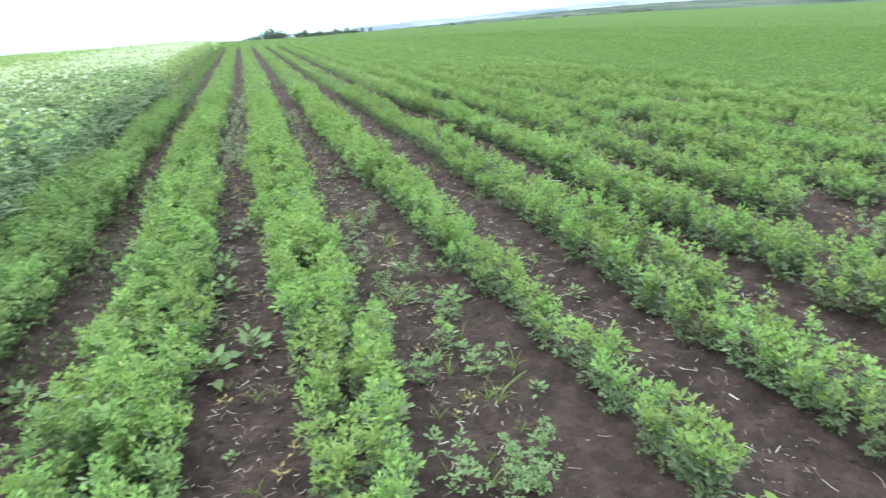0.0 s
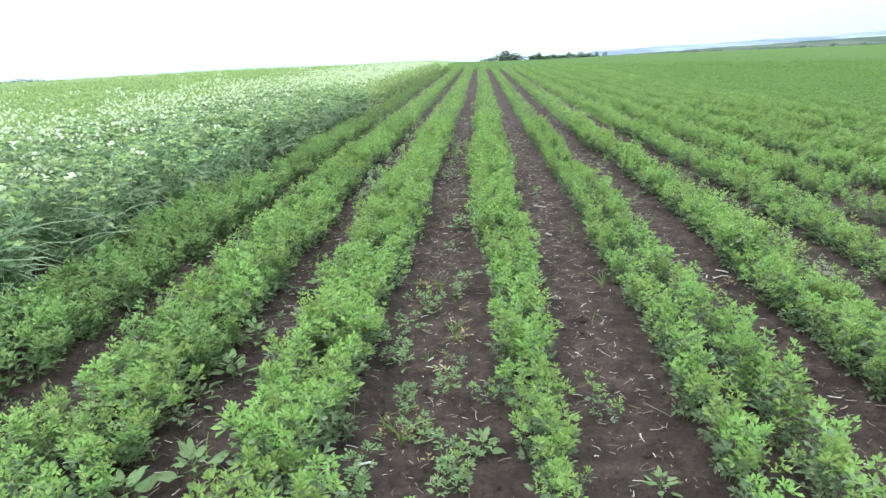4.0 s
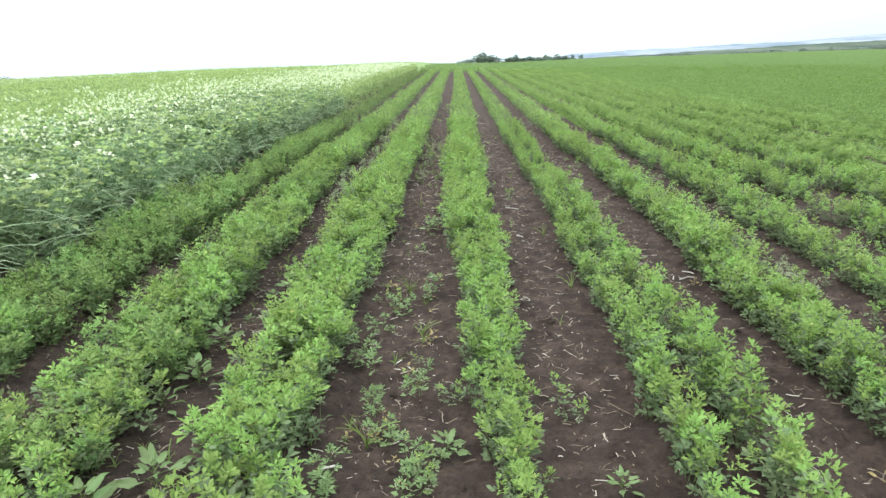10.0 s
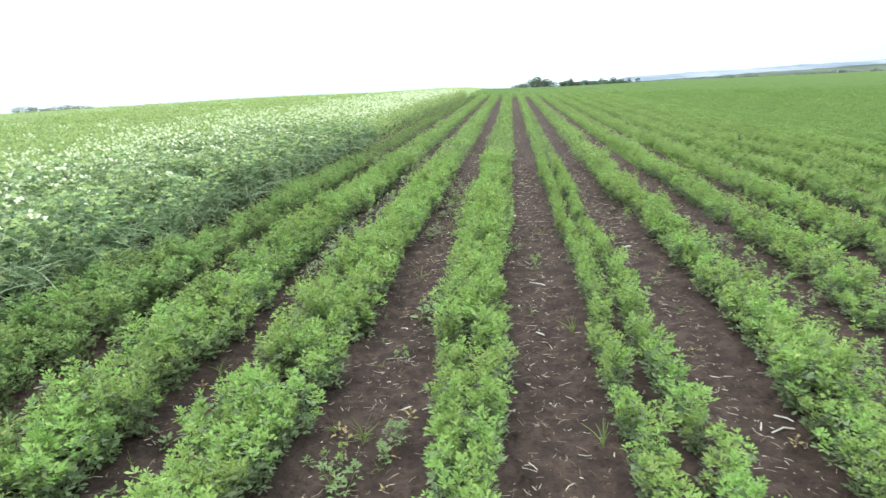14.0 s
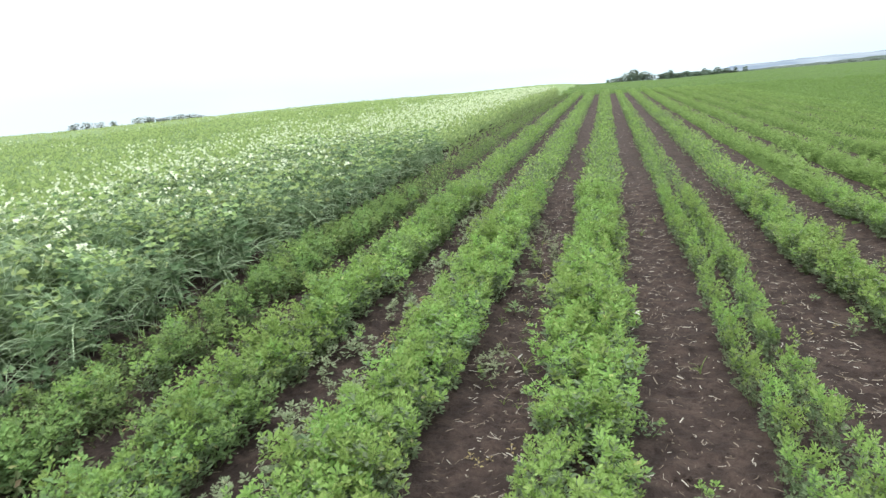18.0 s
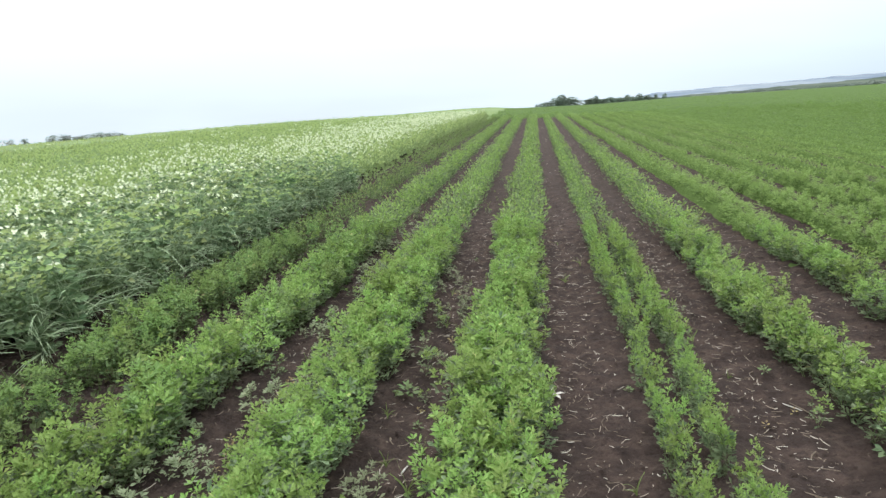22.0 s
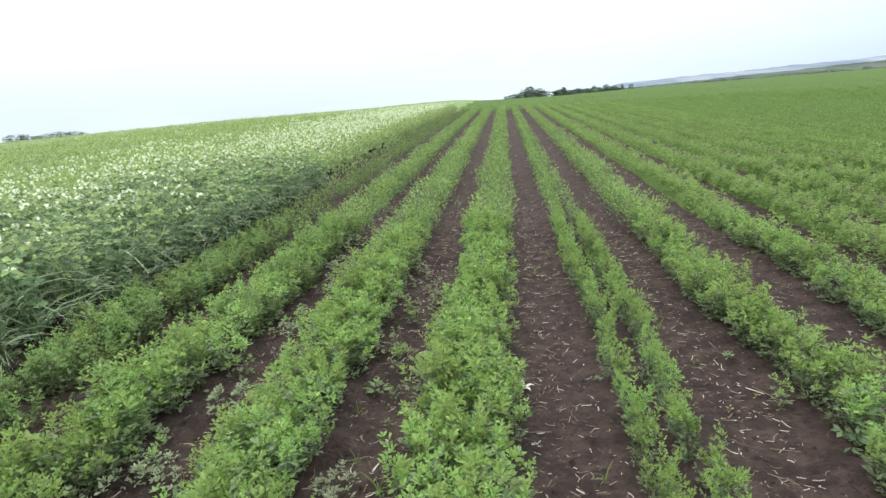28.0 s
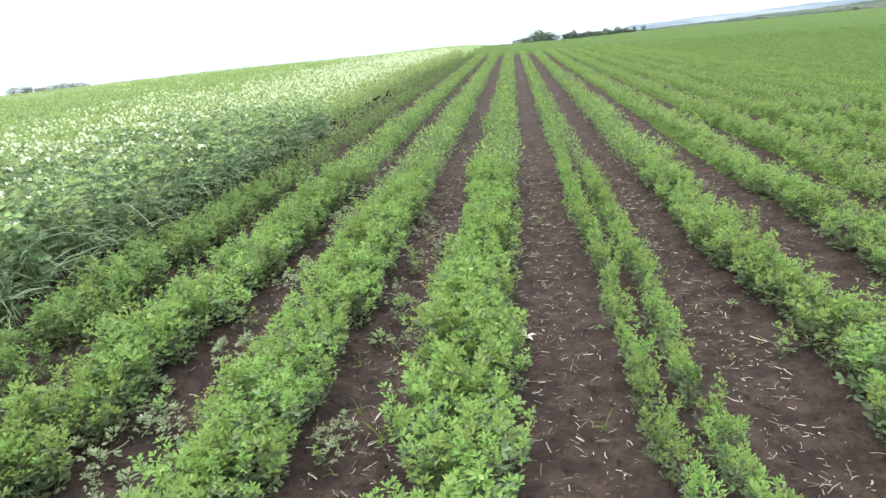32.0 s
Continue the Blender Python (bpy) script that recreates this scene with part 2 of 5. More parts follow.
STRAW = straw_material("straw")
PALE = plain_material("bleached_stalk", (0.45, 0.40, 0.34), (0.72, 0.68, 0.61), 45.0, 0.65, 0.3)
# Distance haze is mixed into both tree leaf colours, greyest in the second.
TREE_LEAF = leaf_material("tree_leaf", (0.145, 0.192, 0.140), (0.210, 0.265, 0.198), (0.17, 0.20, 0.13), 0.32, 0.6, 0.05)
TREE_HAZED = leaf_material("hazed_tree_leaf", (0.180, 0.215, 0.185), (0.240, 0.280, 0.235), (0.20, 0.22, 0.17), 0.32, 0.6, 0.05)
BARK = plain_material("bark", (0.06, 0.05, 0.04), (0.14, 0.12, 0.10), 3.0, 0.9, 0.5)


def soil_material():
    m, n, l, bsdf, out = material("dark_soil")
    geo = n.new("ShaderNodeNewGeometry")
    pos = geo.outputs["Position"]
    broad = noise_node(n, l, 1.7, 4.0, 0.6, pos)
    crumb = noise_node(n, l, 38.0, 6.0, 0.65, pos)
    lump = noise_node(n, l, 9.0, 3.0, 0.6, pos)
    grit = noise_node(n, l, 170.0, 3.0, 0.6, pos)
    col = mixer(n, l, span(n, l, broad.outputs["Fac"], 0.35, 0.68), (0.055, 0.0352, 0.0280), (0.089, 0.0595, 0.0475))
    col = mixer(n, l, span(n, l, crumb.outputs["Fac"], 0.30, 0.72, 0.0, 0.7), col, (0.116, 0.081, 0.067))
    # Relief shading put into the colour: crumb and lump hollows go darker.
    col = mixer(n, l, span(n, l, crumb.outputs["Fac"], 0.30, 0.45, 0.55, 0.0), col, (0.010, 0.008, 0.007))
    col = mixer(n, l, span(n, l, grit.outputs["Fac"], 0.60, 0.72, 0.0, 0.55), col, (0.19, 0.150, 0.125))
    col = mixer(n, l, span(n, l, lump.outputs["Fac"], 0.42, 0.62, 0.55, 0.0), col, (0.022, 0.015, 0.013))
    # past the plots the sheet is grown over by other crops
    length = n.new("ShaderNodeVectorMath")
    length.operation = "LENGTH"
    l.new(pos, length.inputs[0])
    field = noise_node(n, l, 0.006, 3.0, 0.5, pos)
    far = mixer(n, l, span(n, l, field.outputs["Fac"], 0.42, 0.58), (0.085, 0.150, 0.045), (0.150, 0.190, 0.080))
    col = mixer(n, l, span(n, l, length.outputs["Value"], 55.0, 90.0), col, far)
    l.new(col, bsdf.inputs["Base Color"])
    bsdf.inputs["Roughness"].default_value = 0.92
    bsdf.inputs["Specular IOR Level"].default_value = 0.2
    b1 = n.new("ShaderNodeBump")
    b1.inputs["Strength"].default_value, b1.inputs["Distance"].default_value = 1.0, 0.03
    l.new(crumb.outputs["Fac"], b1.inputs["Height"])
    b2 = n.new("ShaderNodeBump")
    b2.inputs["Strength"].default_value, b2.inputs["Distance"].default_value = 0.6, 0.004
    l.new(grit.outputs["Fac"], b2.inputs["Height"])
    l.new(b1.outputs["Normal"], b2.inputs["Normal"])
    l.new(b2.outputs["Normal"], bsdf.inputs["Normal"])
    return m


SOIL = soil_material()


def cover_material(name, dark, light, pale):
    """A closed crop canopy seen from far off."""
    m, n, l, bsdf, out = material(name)
    pos = n.new("ShaderNodeNewGeometry").outputs["Position"]
    leaf = noise_node(n, l, 14.0, 5.0, 0.7, pos)
    broad = noise_node(n, l, 0.22, 4.0, 0.55, pos)
    col = mixer(n, l, span(n, l, leaf.outputs["Fac"], 0.3, 0.7), dark, light)
    col = mixer(n, l, span(n, l, broad.outputs["Fac"], 0.38, 0.66, 0.0, 0.6), col, pale)
    l.new(col, bsdf.inputs["Base Color"])
    bsdf.inputs["Roughness"].default_value = 0.8
    bsdf.inputs["Specular IOR Level"].default_value = 0.04
    bp = n.new("ShaderNodeBump")
    bp.inputs["Strength"].default_value, bp.inputs["Distance"].default_value = 1.0, 0.06
    l.new(leaf.outputs["Fac"], bp.inputs["Height"])
    l.new(bp.outputs["Normal"], bsdf.inputs["Normal"])
    return m


# Field canopy kept darker than its leaves: their self-shading is in the colour.
COVER = cover_material("field_canopy", (0.074, 0.122, 0.032), (0.112, 0.174, 0.048), (0.098, 0.156, 0.042))
COVER_IN = cover_material("row_inside", (0.080, 0.130, 0.036), (0.146, 0.222, 0.062), (0.118, 0.182, 0.050))
# Darker than the open canopy: shade inside the stand, put into the green.
PEA_INSIDE = cover_material("pea_shaded_inside", (0.130, 0.190, 0.075), (0.215, 0.295, 0.120), (0.180, 0.250, 0.100))
COVER_PEA = cover_material("pea_canopy", (0.190, 0.258, 0.108), (0.245, 0.325, 0.142), (0.232, 0.308, 0.134))


# ---- the lie of the land ----
ROW, END, PEA_EDGE, PEA_FAR, LAST = 0.70, 38.0, -2.52, -15.0, 32
AZ = np.array([-180, -90, -44, -36, -25, -15, -6, 0, 5, 12, 19, 29, 34, 60, 90, 180.0])
DIP = np.array([1.6, 1.9, 1.95, 1.75, 1.42, 1.22, 1.08, 1.12, 1.08, 0.80, 0.62, 0.34, 0.22, 0.2, 0.5, 1.6])


def land(x, y):
    """Height of the ground: level over the plots, then falling away behind a crest whose dip differs from side to side."""
    x, y = np.asarray(x, float), np.asarray(y, float)
    r, az = np.hypot(x, y), np.degrees(np.arctan2(x, y))
    s = np.tan(np.radians(np.interp(az, AZ, DIP)))
    clear = np.interp(az, [-40, -12, -3, 180], [0.80, 0.80, 1.06, 1.06])
    u = np.maximum(r - 0.5 * clear / s, 0)
    most = clear / s
    c = s * s / (2 * clear)
    near = np.minimum(u, most)
    return -c * near**2 - np.maximum(u - most, 0) * (s + 0.004)


def wave(x, y, scale, seed=0.0):
    """Cheap smooth noise from sines, -1 to 1."""
    x, y = np.asarray(x, float) * scale, np.asarray(y, float) * scale
    return (np.sin(1.7 * x + 0.9 * y + seed) + np.sin(-0.8 * x + 2.1 * y + 1.3 * seed + 1)
            + np.sin(2.9 * x - 1.6 * y + 2.1 * seed + 2) + np.sin(0.6 * x + 3.3 * y + 0.7 * seed + 4)) / 4


def relief(x, y):
    """Furrows between the drills and clods, in the tilled plot only."""
    x, y = np.asarray(x, float), np.asarray(y, float)
    inside = np.clip((9 - np.abs(x)) / 2, 0, 1) * np.clip((42 - np.abs(y)) / 4, 0, 1)
    furrow = 0.010 * np.cos(2 * np.pi * x / ROW)
    clod = 0.012 * wave(x, y, 9, 1) + 0.020 * np.maximum(wave(x, y, 23, 2), -0.2) + 0.011 * np.maximum(wave(y, x, 47, 3), 0)
    return inside * (furrow + clod)


def link_mesh(name, verts, faces, mats, parent=None, smooth=False, slots=None):
    """A mesh object from arrays: triangles or quads, all of one kind."""
    verts, faces = np.asarray(verts, np.float32), np.asarray(faces, np.int32)
    me = mesh_data(name, verts, faces, mats, smooth, slots)
    ob = new(name, me)
    ob.parent = parent
    return ob


def mesh_data(name, verts, faces, mats, smooth=False, slots=None):
    verts, faces = np.asarray(verts, np.float32), np.asarray(faces, np.int32)
    k = faces.shape[1]
    me = bpy.data.meshes.new(name)
    me.vertices.add(len(verts))
    me.vertices.foreach_set("co", verts.ravel())
    me.loops.add(faces.size)
    me.loops.foreach_set("vertex_index", faces.ravel())
    me.polygons.add(len(faces))
    me.polygons.foreach_set("loop_start", np.arange(0, faces.size, k, dtype=np.int32))
    me.polygons.foreach_set("loop_total", np.full(len(faces), k, np.int32))
    for m in mats:
        me.materials.append(m)
    if slots is not None:
        me.polygons.foreach_set("material_index", np.asarray(slots, np.int32))
    me.polygons.foreach_set("use_smooth", np.full(len(faces), smooth))
    me.update(calc_edges=True)
    return me


def axis_steps(fine_a, fine_b, step, far_a, far_b, growth):
    """Grid lines: even between fine_a and fine_b, then wider and wider."""
    mid = list(np.arange(fine_a, fine_b, step))
    up, v, d = [], fine_b, step
    while v < far_b:
        up.append(v)
        d *= growth
        v += d
    up.append(far_b)
    down, v, d = [], fine_a, step
    while v > far_a:
        d *= growth
        v -= d
        down.append(max(v, far_a))
    return np.array(down[::-1] + mid + up)


def build_ground():
    xs = axis_steps(-2.6, 2.9, 0.038, -4300, 4300, 1.14)
    ys = axis_steps(-3.2, 8.0, 0.038, -4300, 4300, 1.11)
    gx, gy = np.meshgrid(xs, ys)
    z = land(gx, gy) + relief(gx, gy)
    verts = np.stack([gx, gy, z], -1).reshape(-1, 3)
    w, h = len(xs), len(ys)
    i = (np.arange(h - 1)[:, None] * w + np.arange(w - 1)).ravel()
    faces = np.stack([i, i + 1, i + w + 1, i + w], 1)
    ground = link_mesh("ground", verts, faces, [SOIL], smooth=True)
    tagged(ground, "dark brown tilled soil running out to far fields", "ground", kind="structure")


build_ground()


# ---- leaves, stems and plants as triangle lists ----
class Shape:
    """Collects triangles with a material slot each."""

    def __init__(self):
        self.v, self.f, self.s, self.n = [], [], [], 0

    def add(self, verts, faces, slot):
        self.v.append(np.asarray(verts, float))
        self.f.append(np.asarray(faces, int) + self.n)
        self.s.append(np.full(len(faces), slot))
        self.n += len(verts)

    def arrays(self):
        return np.concatenate(self.v), np.concatenate(self.f), np.concatenate(self.s)


def frame_from(way, spin):
    """Three axes: along way, across it, and its upper side, turned by spin."""
    a = np.array(way, float)
    a /= np.linalg.norm(a)
    side = np.cross(a, (0, 0, 1.0))
    if np.linalg.norm(side) < 1e-3:
        side = np.array((1.0, 0, 0))
    side /= np.linalg.norm(side)
    up = np.cross(side, a)
    c, s = math.cos(spin), math.sin(spin)
    return a, c * side + s * up, c * up - s * side


LEAF_TRIS = [(0, 1, 2), (0, 2, 3), (1, 4, 2), (2, 4, 3)]


def leaflet(sh, base, way, length, width, slot, spin=0.0, fold=0.25, droop=0.15, wide=0.55):
    a, b, c = frame_from(way, spin)
    base = np.asarray(base, float)
    mid = base + a * length * wide
    sh.add([base, mid + b * width / 2 + c * width * fold, mid, mid - b * width / 2 + c * width * fold,
            base + a * length - c * length * droop], LEAF_TRIS, slot)


def blade_leaf(sh, base, way, length, width, slot, spin=0.0, fold=0.3, wide=0.55):
    """A small leaflet folded along its midrib."""
    a, b, c = frame_from(way, spin)
    base = np.asarray(base, float)
    mid = base + a * length * wide + c * width * fold
    sh.add([base, mid + b * width / 2, base + a * length, mid - b * width / 2], [(0, 1, 2), (0, 2, 3)], slot)


def ribbon(sh, points, width, slot, turn=0.0):
    """A thin strip along points, tapering to its tip; two strips crossed would be costly, so it faces sideways."""
    p = np.asarray(points, float)
    d = np.gradient(p, axis=0)
    side = np.cross(d, (math.sin(turn), math.cos(turn), 0.35))
    side /= np.linalg.norm(side, axis=1, keepdims=True) + 1e-9
    w = width * np.linspace(1, 0.35, len(p))[:, None] / 2
    v = np.concatenate([p + side * w, p - side * w])
    k = len(p)
    f = []
    for i in range(k - 1):
        f += [(i, i + 1, k + i), (i + 1, k + i + 1, k + i)]
    sh.add(v, f, slot)


def trifoliate(sh, rng, base, way, size, slot):
    """Three leaflets on a short stalk, widest past their middle."""
    way = np.asarray(way, float) / np.linalg.norm(way)
    tip = np.asarray(base) + way * size * rng.uniform(0.4, 0.9)
    a, b, c = frame_from(way, rng.uniform(-0.5, 0.5))
    for k in (-1, 0, 1):
        d = a * (0.55 if k else 1.0) + b * k * 0.8 + c * rng.uniform(-0.25, 0.25)
        blade_leaf(sh, tip, d, size * rng.uniform(0.95, 1.30), size * rng.uniform(0.42, 0.58), slot,
                   rng.uniform(-0.6, 0.6), rng.uniform(0.05, 0.35), rng.uniform(0.56, 0.72))


def alfalfa_shape(seed, stems=10, height=0.30, spread=0.12, nodes=6, size=0.0285):
    """A bush of leafy stems: broad grey green leaves below, a dense feathery bright shoot on each top."""
    rng = random.Random(seed)
    sh = Shape()
    for k in range(stems):
        ang = rng.uniform(0, 2 * math.pi)
        lean = spread * math.sqrt(rng.uniform(0.0, 1.0))
        h = height * rng.uniform(0.60, 1.10) * (1 - 0.30 * lean / spread)
        out = np.array((math.cos(ang), math.sin(ang), 0))
        foot, top = out * lean * 0.25, out * lean + np.array((0, 0, h))
        sway = np.array((rng.uniform(-0.02, 0.02), rng.uniform(-0.02, 0.02), 0))
        curve = [foot + (top - foot) * t + sway * math.sin(math.pi * t) + out * 0.03 * (t - t * t) for t in (0, 0.35, 0.7, 1)]
        ribbon(sh, curve, 0.0032, 2, ang)
        twist = rng.uniform(0, 6.28)
        for j in range(nodes):
            t = min(0.14 + 0.66 * (j + rng.uniform(-0.3, 0.3)) / (nodes - 1), 0.86)
            i = min(int(t * 3), 2)
            p = curve[i] + (curve[i + 1] - curve[i]) * (t * 3 - i)
            twist += 2.4 + rng.uniform(-0.4, 0.4)
            way = (math.cos(twist), math.sin(twist), 0.1 + 0.8 * t + rng.uniform(-0.35, 0.25))
            trifoliate(sh, rng, p, way, size * rng.uniform(0.8, 1.2), 1 if t > 0.66 and rng.random() < 0.5 else 0)
        for j in range(7):  # the packed shoot
            t = 0.74 + 0.26 * (j + rng.uniform(0, 1)) / 7
            p = curve[2] + (curve[3] - curve[2]) * (t - 0.7) / 0.3
            twist += 2.4 + rng.uniform(-0.5, 0.5)
            d = (math.cos(twist), math.sin(twist), 0.5 + 3.2 * (t - 0.74) + rng.uniform(-0.2, 0.3))
            trifoliate(sh, rng, p, d, size * rng.uniform(0.52, 0.78), 1)
    return sh


def tuft_shape(seed, leaves=26, height=0.26, spread=0.15, size=0.055, flowers=0, low=0.25, bright=0.8, share=0.6):
    """A plant reduced for the middle distance: leaf sprays instead of single leaflets."""
    rng = random.Random(seed)
    sh = Shape()
    for k in range(leaves):
        ang, rad = rng.uniform(0, 6.28), math.sqrt(rng.uniform(0, 1))
        t = rng.uniform(low, 1.0)
        p = np.array((math.cos(ang) * rad * spread, math.sin(ang) * rad * spread, height * t * (1 - 0.3 * rad * rad)))
        d = (math.cos(ang + rng.uniform(-1, 1)), math.sin(ang + rng.uniform(-1, 1)), rng.uniform(0.1, 1.5))
        blade_leaf(sh, p - np.array((0, 0, size * 0.4)), d, size * rng.uniform(0.7, 1.2), size * rng.uniform(0.4, 0.65), 1 if t > bright and rng.random() < share else 0,
                   rng.uniform(-1, 1), rng.uniform(0.1, 0.5))
    for k in range(flowers):
        ang, rad = rng.uniform(0, 6.28), math.sqrt(rng.uniform(0, 1)) * spread
        flower(sh, rng, (math.cos(ang) * rad, math.sin(ang) * rad, height * rng.uniform(0.80, 1.02)), 0.038, small=True)
    return sh


def flower(sh, rng, at, size, slot=3, small=False):
    """A pea flower: a broad upright standard petal, two wings and a keel."""
    ang = rng.uniform(0, 6.28)
    ahead = np.array((math.cos(ang), math.sin(ang), rng.uniform(-0.2, 0.3)))
    a, b, c = frame_from(ahead, 0)
    at = np.asarray(at, float)
    if small:  # far off: the standard and the wings only
        blade_leaf(sh, at - b * size * 0.1, c + a * 0.2, size * 0.75, size * 0.95, slot, 0.0, 0.15, 0.6)
        blade_leaf(sh, at, a + c * 0.15, size * 0.6, size * 0.6, slot, 0.3, 0.3)
        return
    for k in (-1, 1):
        leaflet(sh, at, c * 0.9 + b * 0.55 * k - a * 0.15, size * 0.75, size * 0.62, slot, 0.6 * k, 0.15, 0.1, 0.6)
        leaflet(sh, at, a * 0.9 + b * 0.35 * k - c * 0.1, size * 0.55, size * 0.36, slot, 0.9 * k, 0.3, 0.1)


def pea_shape(seed, stems=5, height=0.56, spread=0.20, flowers=5):
    rng = random.Random(seed)
    sh = Shape()
    for k in range(stems):
        ang, lean = rng.uniform(0, 6.28), spread * math.sqrt(rng.uniform(0.05, 1))
        out = np.array((math.cos(ang), math.sin(ang), 0))
        h = height * rng.uniform(0.8, 1.08)
        curve = [out * lean * t * t * 1.1 + np.array((0.03 * math.sin(5 * t + k), 0.03 * math.cos(4 * t + k), h * t)) for t in np.linspace(0, 1, 6)]
        ribbon(sh, curve, 0.006, 2, ang)
        nodes = 8
        for j in range(nodes):
            t = 0.12 + 0.88 * j / (nodes - 1)
            i = min(int(t * 5), 4)
            p = curve[i] + (curve[i + 1] - curve[i]) * (t * 5 - i)
            a2 = ang + (math.pi / 2 if j % 2 else -math.pi / 2) + rng.uniform(-0.9, 0.9)
            rachis = np.array((math.cos(a2), math.sin(a2), rng.uniform(-0.35, 1.3)))
            rachis /= np.linalg.norm(rachis)
            big = rng.uniform(0.048, 0.074) * (0.8 if t > 0.85 else 1)
            for m in (-1, 1):  # stipules clasp the stem
                leaflet(sh, p, rachis * 0.6 + np.cross(rachis, (0, 0, 1)) * m * 0.7, big * 1.1, big * 0.74, 0, rng.uniform(-1.1, 1.1), 0.2, 0.2, 0.42)
            q = p + rachis * rng.uniform(0.04, 0.07)
            for m in (-1, 1):
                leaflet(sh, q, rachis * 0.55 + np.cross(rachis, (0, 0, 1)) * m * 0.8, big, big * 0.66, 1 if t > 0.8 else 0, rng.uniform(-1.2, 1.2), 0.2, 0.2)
            if rng.random() < 0.6:  # a curling tendril
                end = q + rachis * rng.uniform(0.05, 0.12) + np.array((0, 0, rng.uniform(-0.03, 0.05)))
                ribbon(sh, [p, q, (q + end) / 2 + np.array((0, 0, 0.012)), end, end + np.array((rng.uniform(-0.02, 0.02), rng.uniform(-0.02, 0.02), 0.015))], 0.0038, 2, a2)
        for m in range(5):  # long pale side shoots and tendrils, lying across one another
            t0 = rng.uniform(0.25, 0.85)
            p = curve[min(int(t0 * 5), 4)] + np.array((0, 0, rng.uniform(-0.04, 0.04)))
            a3, ln = rng.uniform(0, 6.28), rng.uniform(0.16, 0.38)
            o3, rise, sag = np.array((math.cos(a3), math.sin(a3), 0)), rng.uniform(-0.1, 1.1), rng.uniform(0.2, 0.8)
            ribbon(sh, [p + o3 * ln * t + np.array((0, 0, ln * (rise * t - sag * t * t))) for t in (0, 0.3, 0.6, 1)], rng.uniform(0.0045, 0.0078), 2, a3)
        if k < flowers:
            for m in range(rng.choice((1, 2, 3))):
                flower(sh, rng, curve[5] + np.array((rng.uniform(-0.05, 0.05), rng.uniform(-0.05, 0.05), rng.uniform(-0.02, 0.05))), 0.036)
    return sh


def scatter(shapes, xyz, turn, size, picks, rng=None, flat=1.0):
    """Many copies of a few shapes, joined into arrays."""
    V, F, S, n = [], [], [], 0
    for k, sh in enumerate(shapes):
        which = np.nonzero(picks == k)[0]
        if not len(which):
            continue
        v, f, s = sh.arrays()
        c, d = np.cos(turn[which])[:, None], np.sin(turn[which])[:, None]
        sc = size[which][:, None]
        x = (v[:, 0] * c - v[:, 1] * d) * sc + xyz[which, 0][:, None]
        y = (v[:, 0] * d + v[:, 1] * c) * sc + xyz[which, 1][:, None]
        z = v[:, 2] * sc * flat + xyz[which, 2][:, None]
        V.append(np.stack([x, y, z], -1).reshape(-1, 3))
        F.append((f[None] + (np.arange(len(which)) * len(v))[:, None, None] + n).reshape(-1, 3))
        S.append(np.tile(s, len(which)))
        n += len(which) * len(v)
    return np.concatenate(V), np.concatenate(F), np.concatenate(S)


CROP_MATS = [LEAF, LEAF_YOUNG, STEM, PETAL]
PEA_MATS = [PEA_SHADED, PEA_LIT, PEA_STEM, PETAL]
def crop_meshes(shapes, mats=CROP_MATS):
    return [mesh_data("alfalfa_plant", *sh.arrays()[:2], mats, slots=sh.arrays()[2]) for sh in shapes]


bush_shapes = [alfalfa_shape(10 + k, stems=10 + k % 3, height=0.27 + 0.02 * (k % 3)) for k in range(8)]
bush_meshes, shaded_meshes = crop_meshes(bush_shapes), crop_meshes(bush_shapes, [LEAF_SHADED, LEAF_SHADED_YOUNG, STEM, PETAL])
narrow_meshes = crop_meshes([alfalfa_shape(30 + k, stems=7, height=0.25 + 0.02 * (k % 3), spread=0.082) for k in range(6)])
thin_shapes = [alfalfa_shape(40 + k, stems=3, height=0.20, spread=0.08, nodes=6, size=0.025) for k in range(4)]
thin_meshes = crop_meshes(thin_shapes)
tufts = [tuft_shape(60 + k, leaves=56, height=0.28, spread=0.130, size=0.036, bright=0.70, share=0.75) for k in range(6)]
stand_shapes = [alfalfa_shape(180 + k, stems=5, height=0.28, spread=0.125, nodes=4, size=0.034) for k in range(6)]
narrow_tufts = [tuft_shape(140 + k, leaves=36, height=0.26, spread=0.070, size=0.032, bright=0.74, share=0.75) for k in range(6)]
long_tufts = [tuft_shape(160 + k, leaves=22, height=0.28, spread=0.115, size=0.047, bright=0.66, share=0.75) for k in range(6)]
narrow_long = [tuft_shape(150 + k, leaves=16, height=0.26, spread=0.070, size=0.042, bright=0.66, share=0.75) for k in range(6)]
far_tufts = [tuft_shape(80 + k, leaves=16, size=0.062, spread=0.16, low=0.45) for k in range(6)]


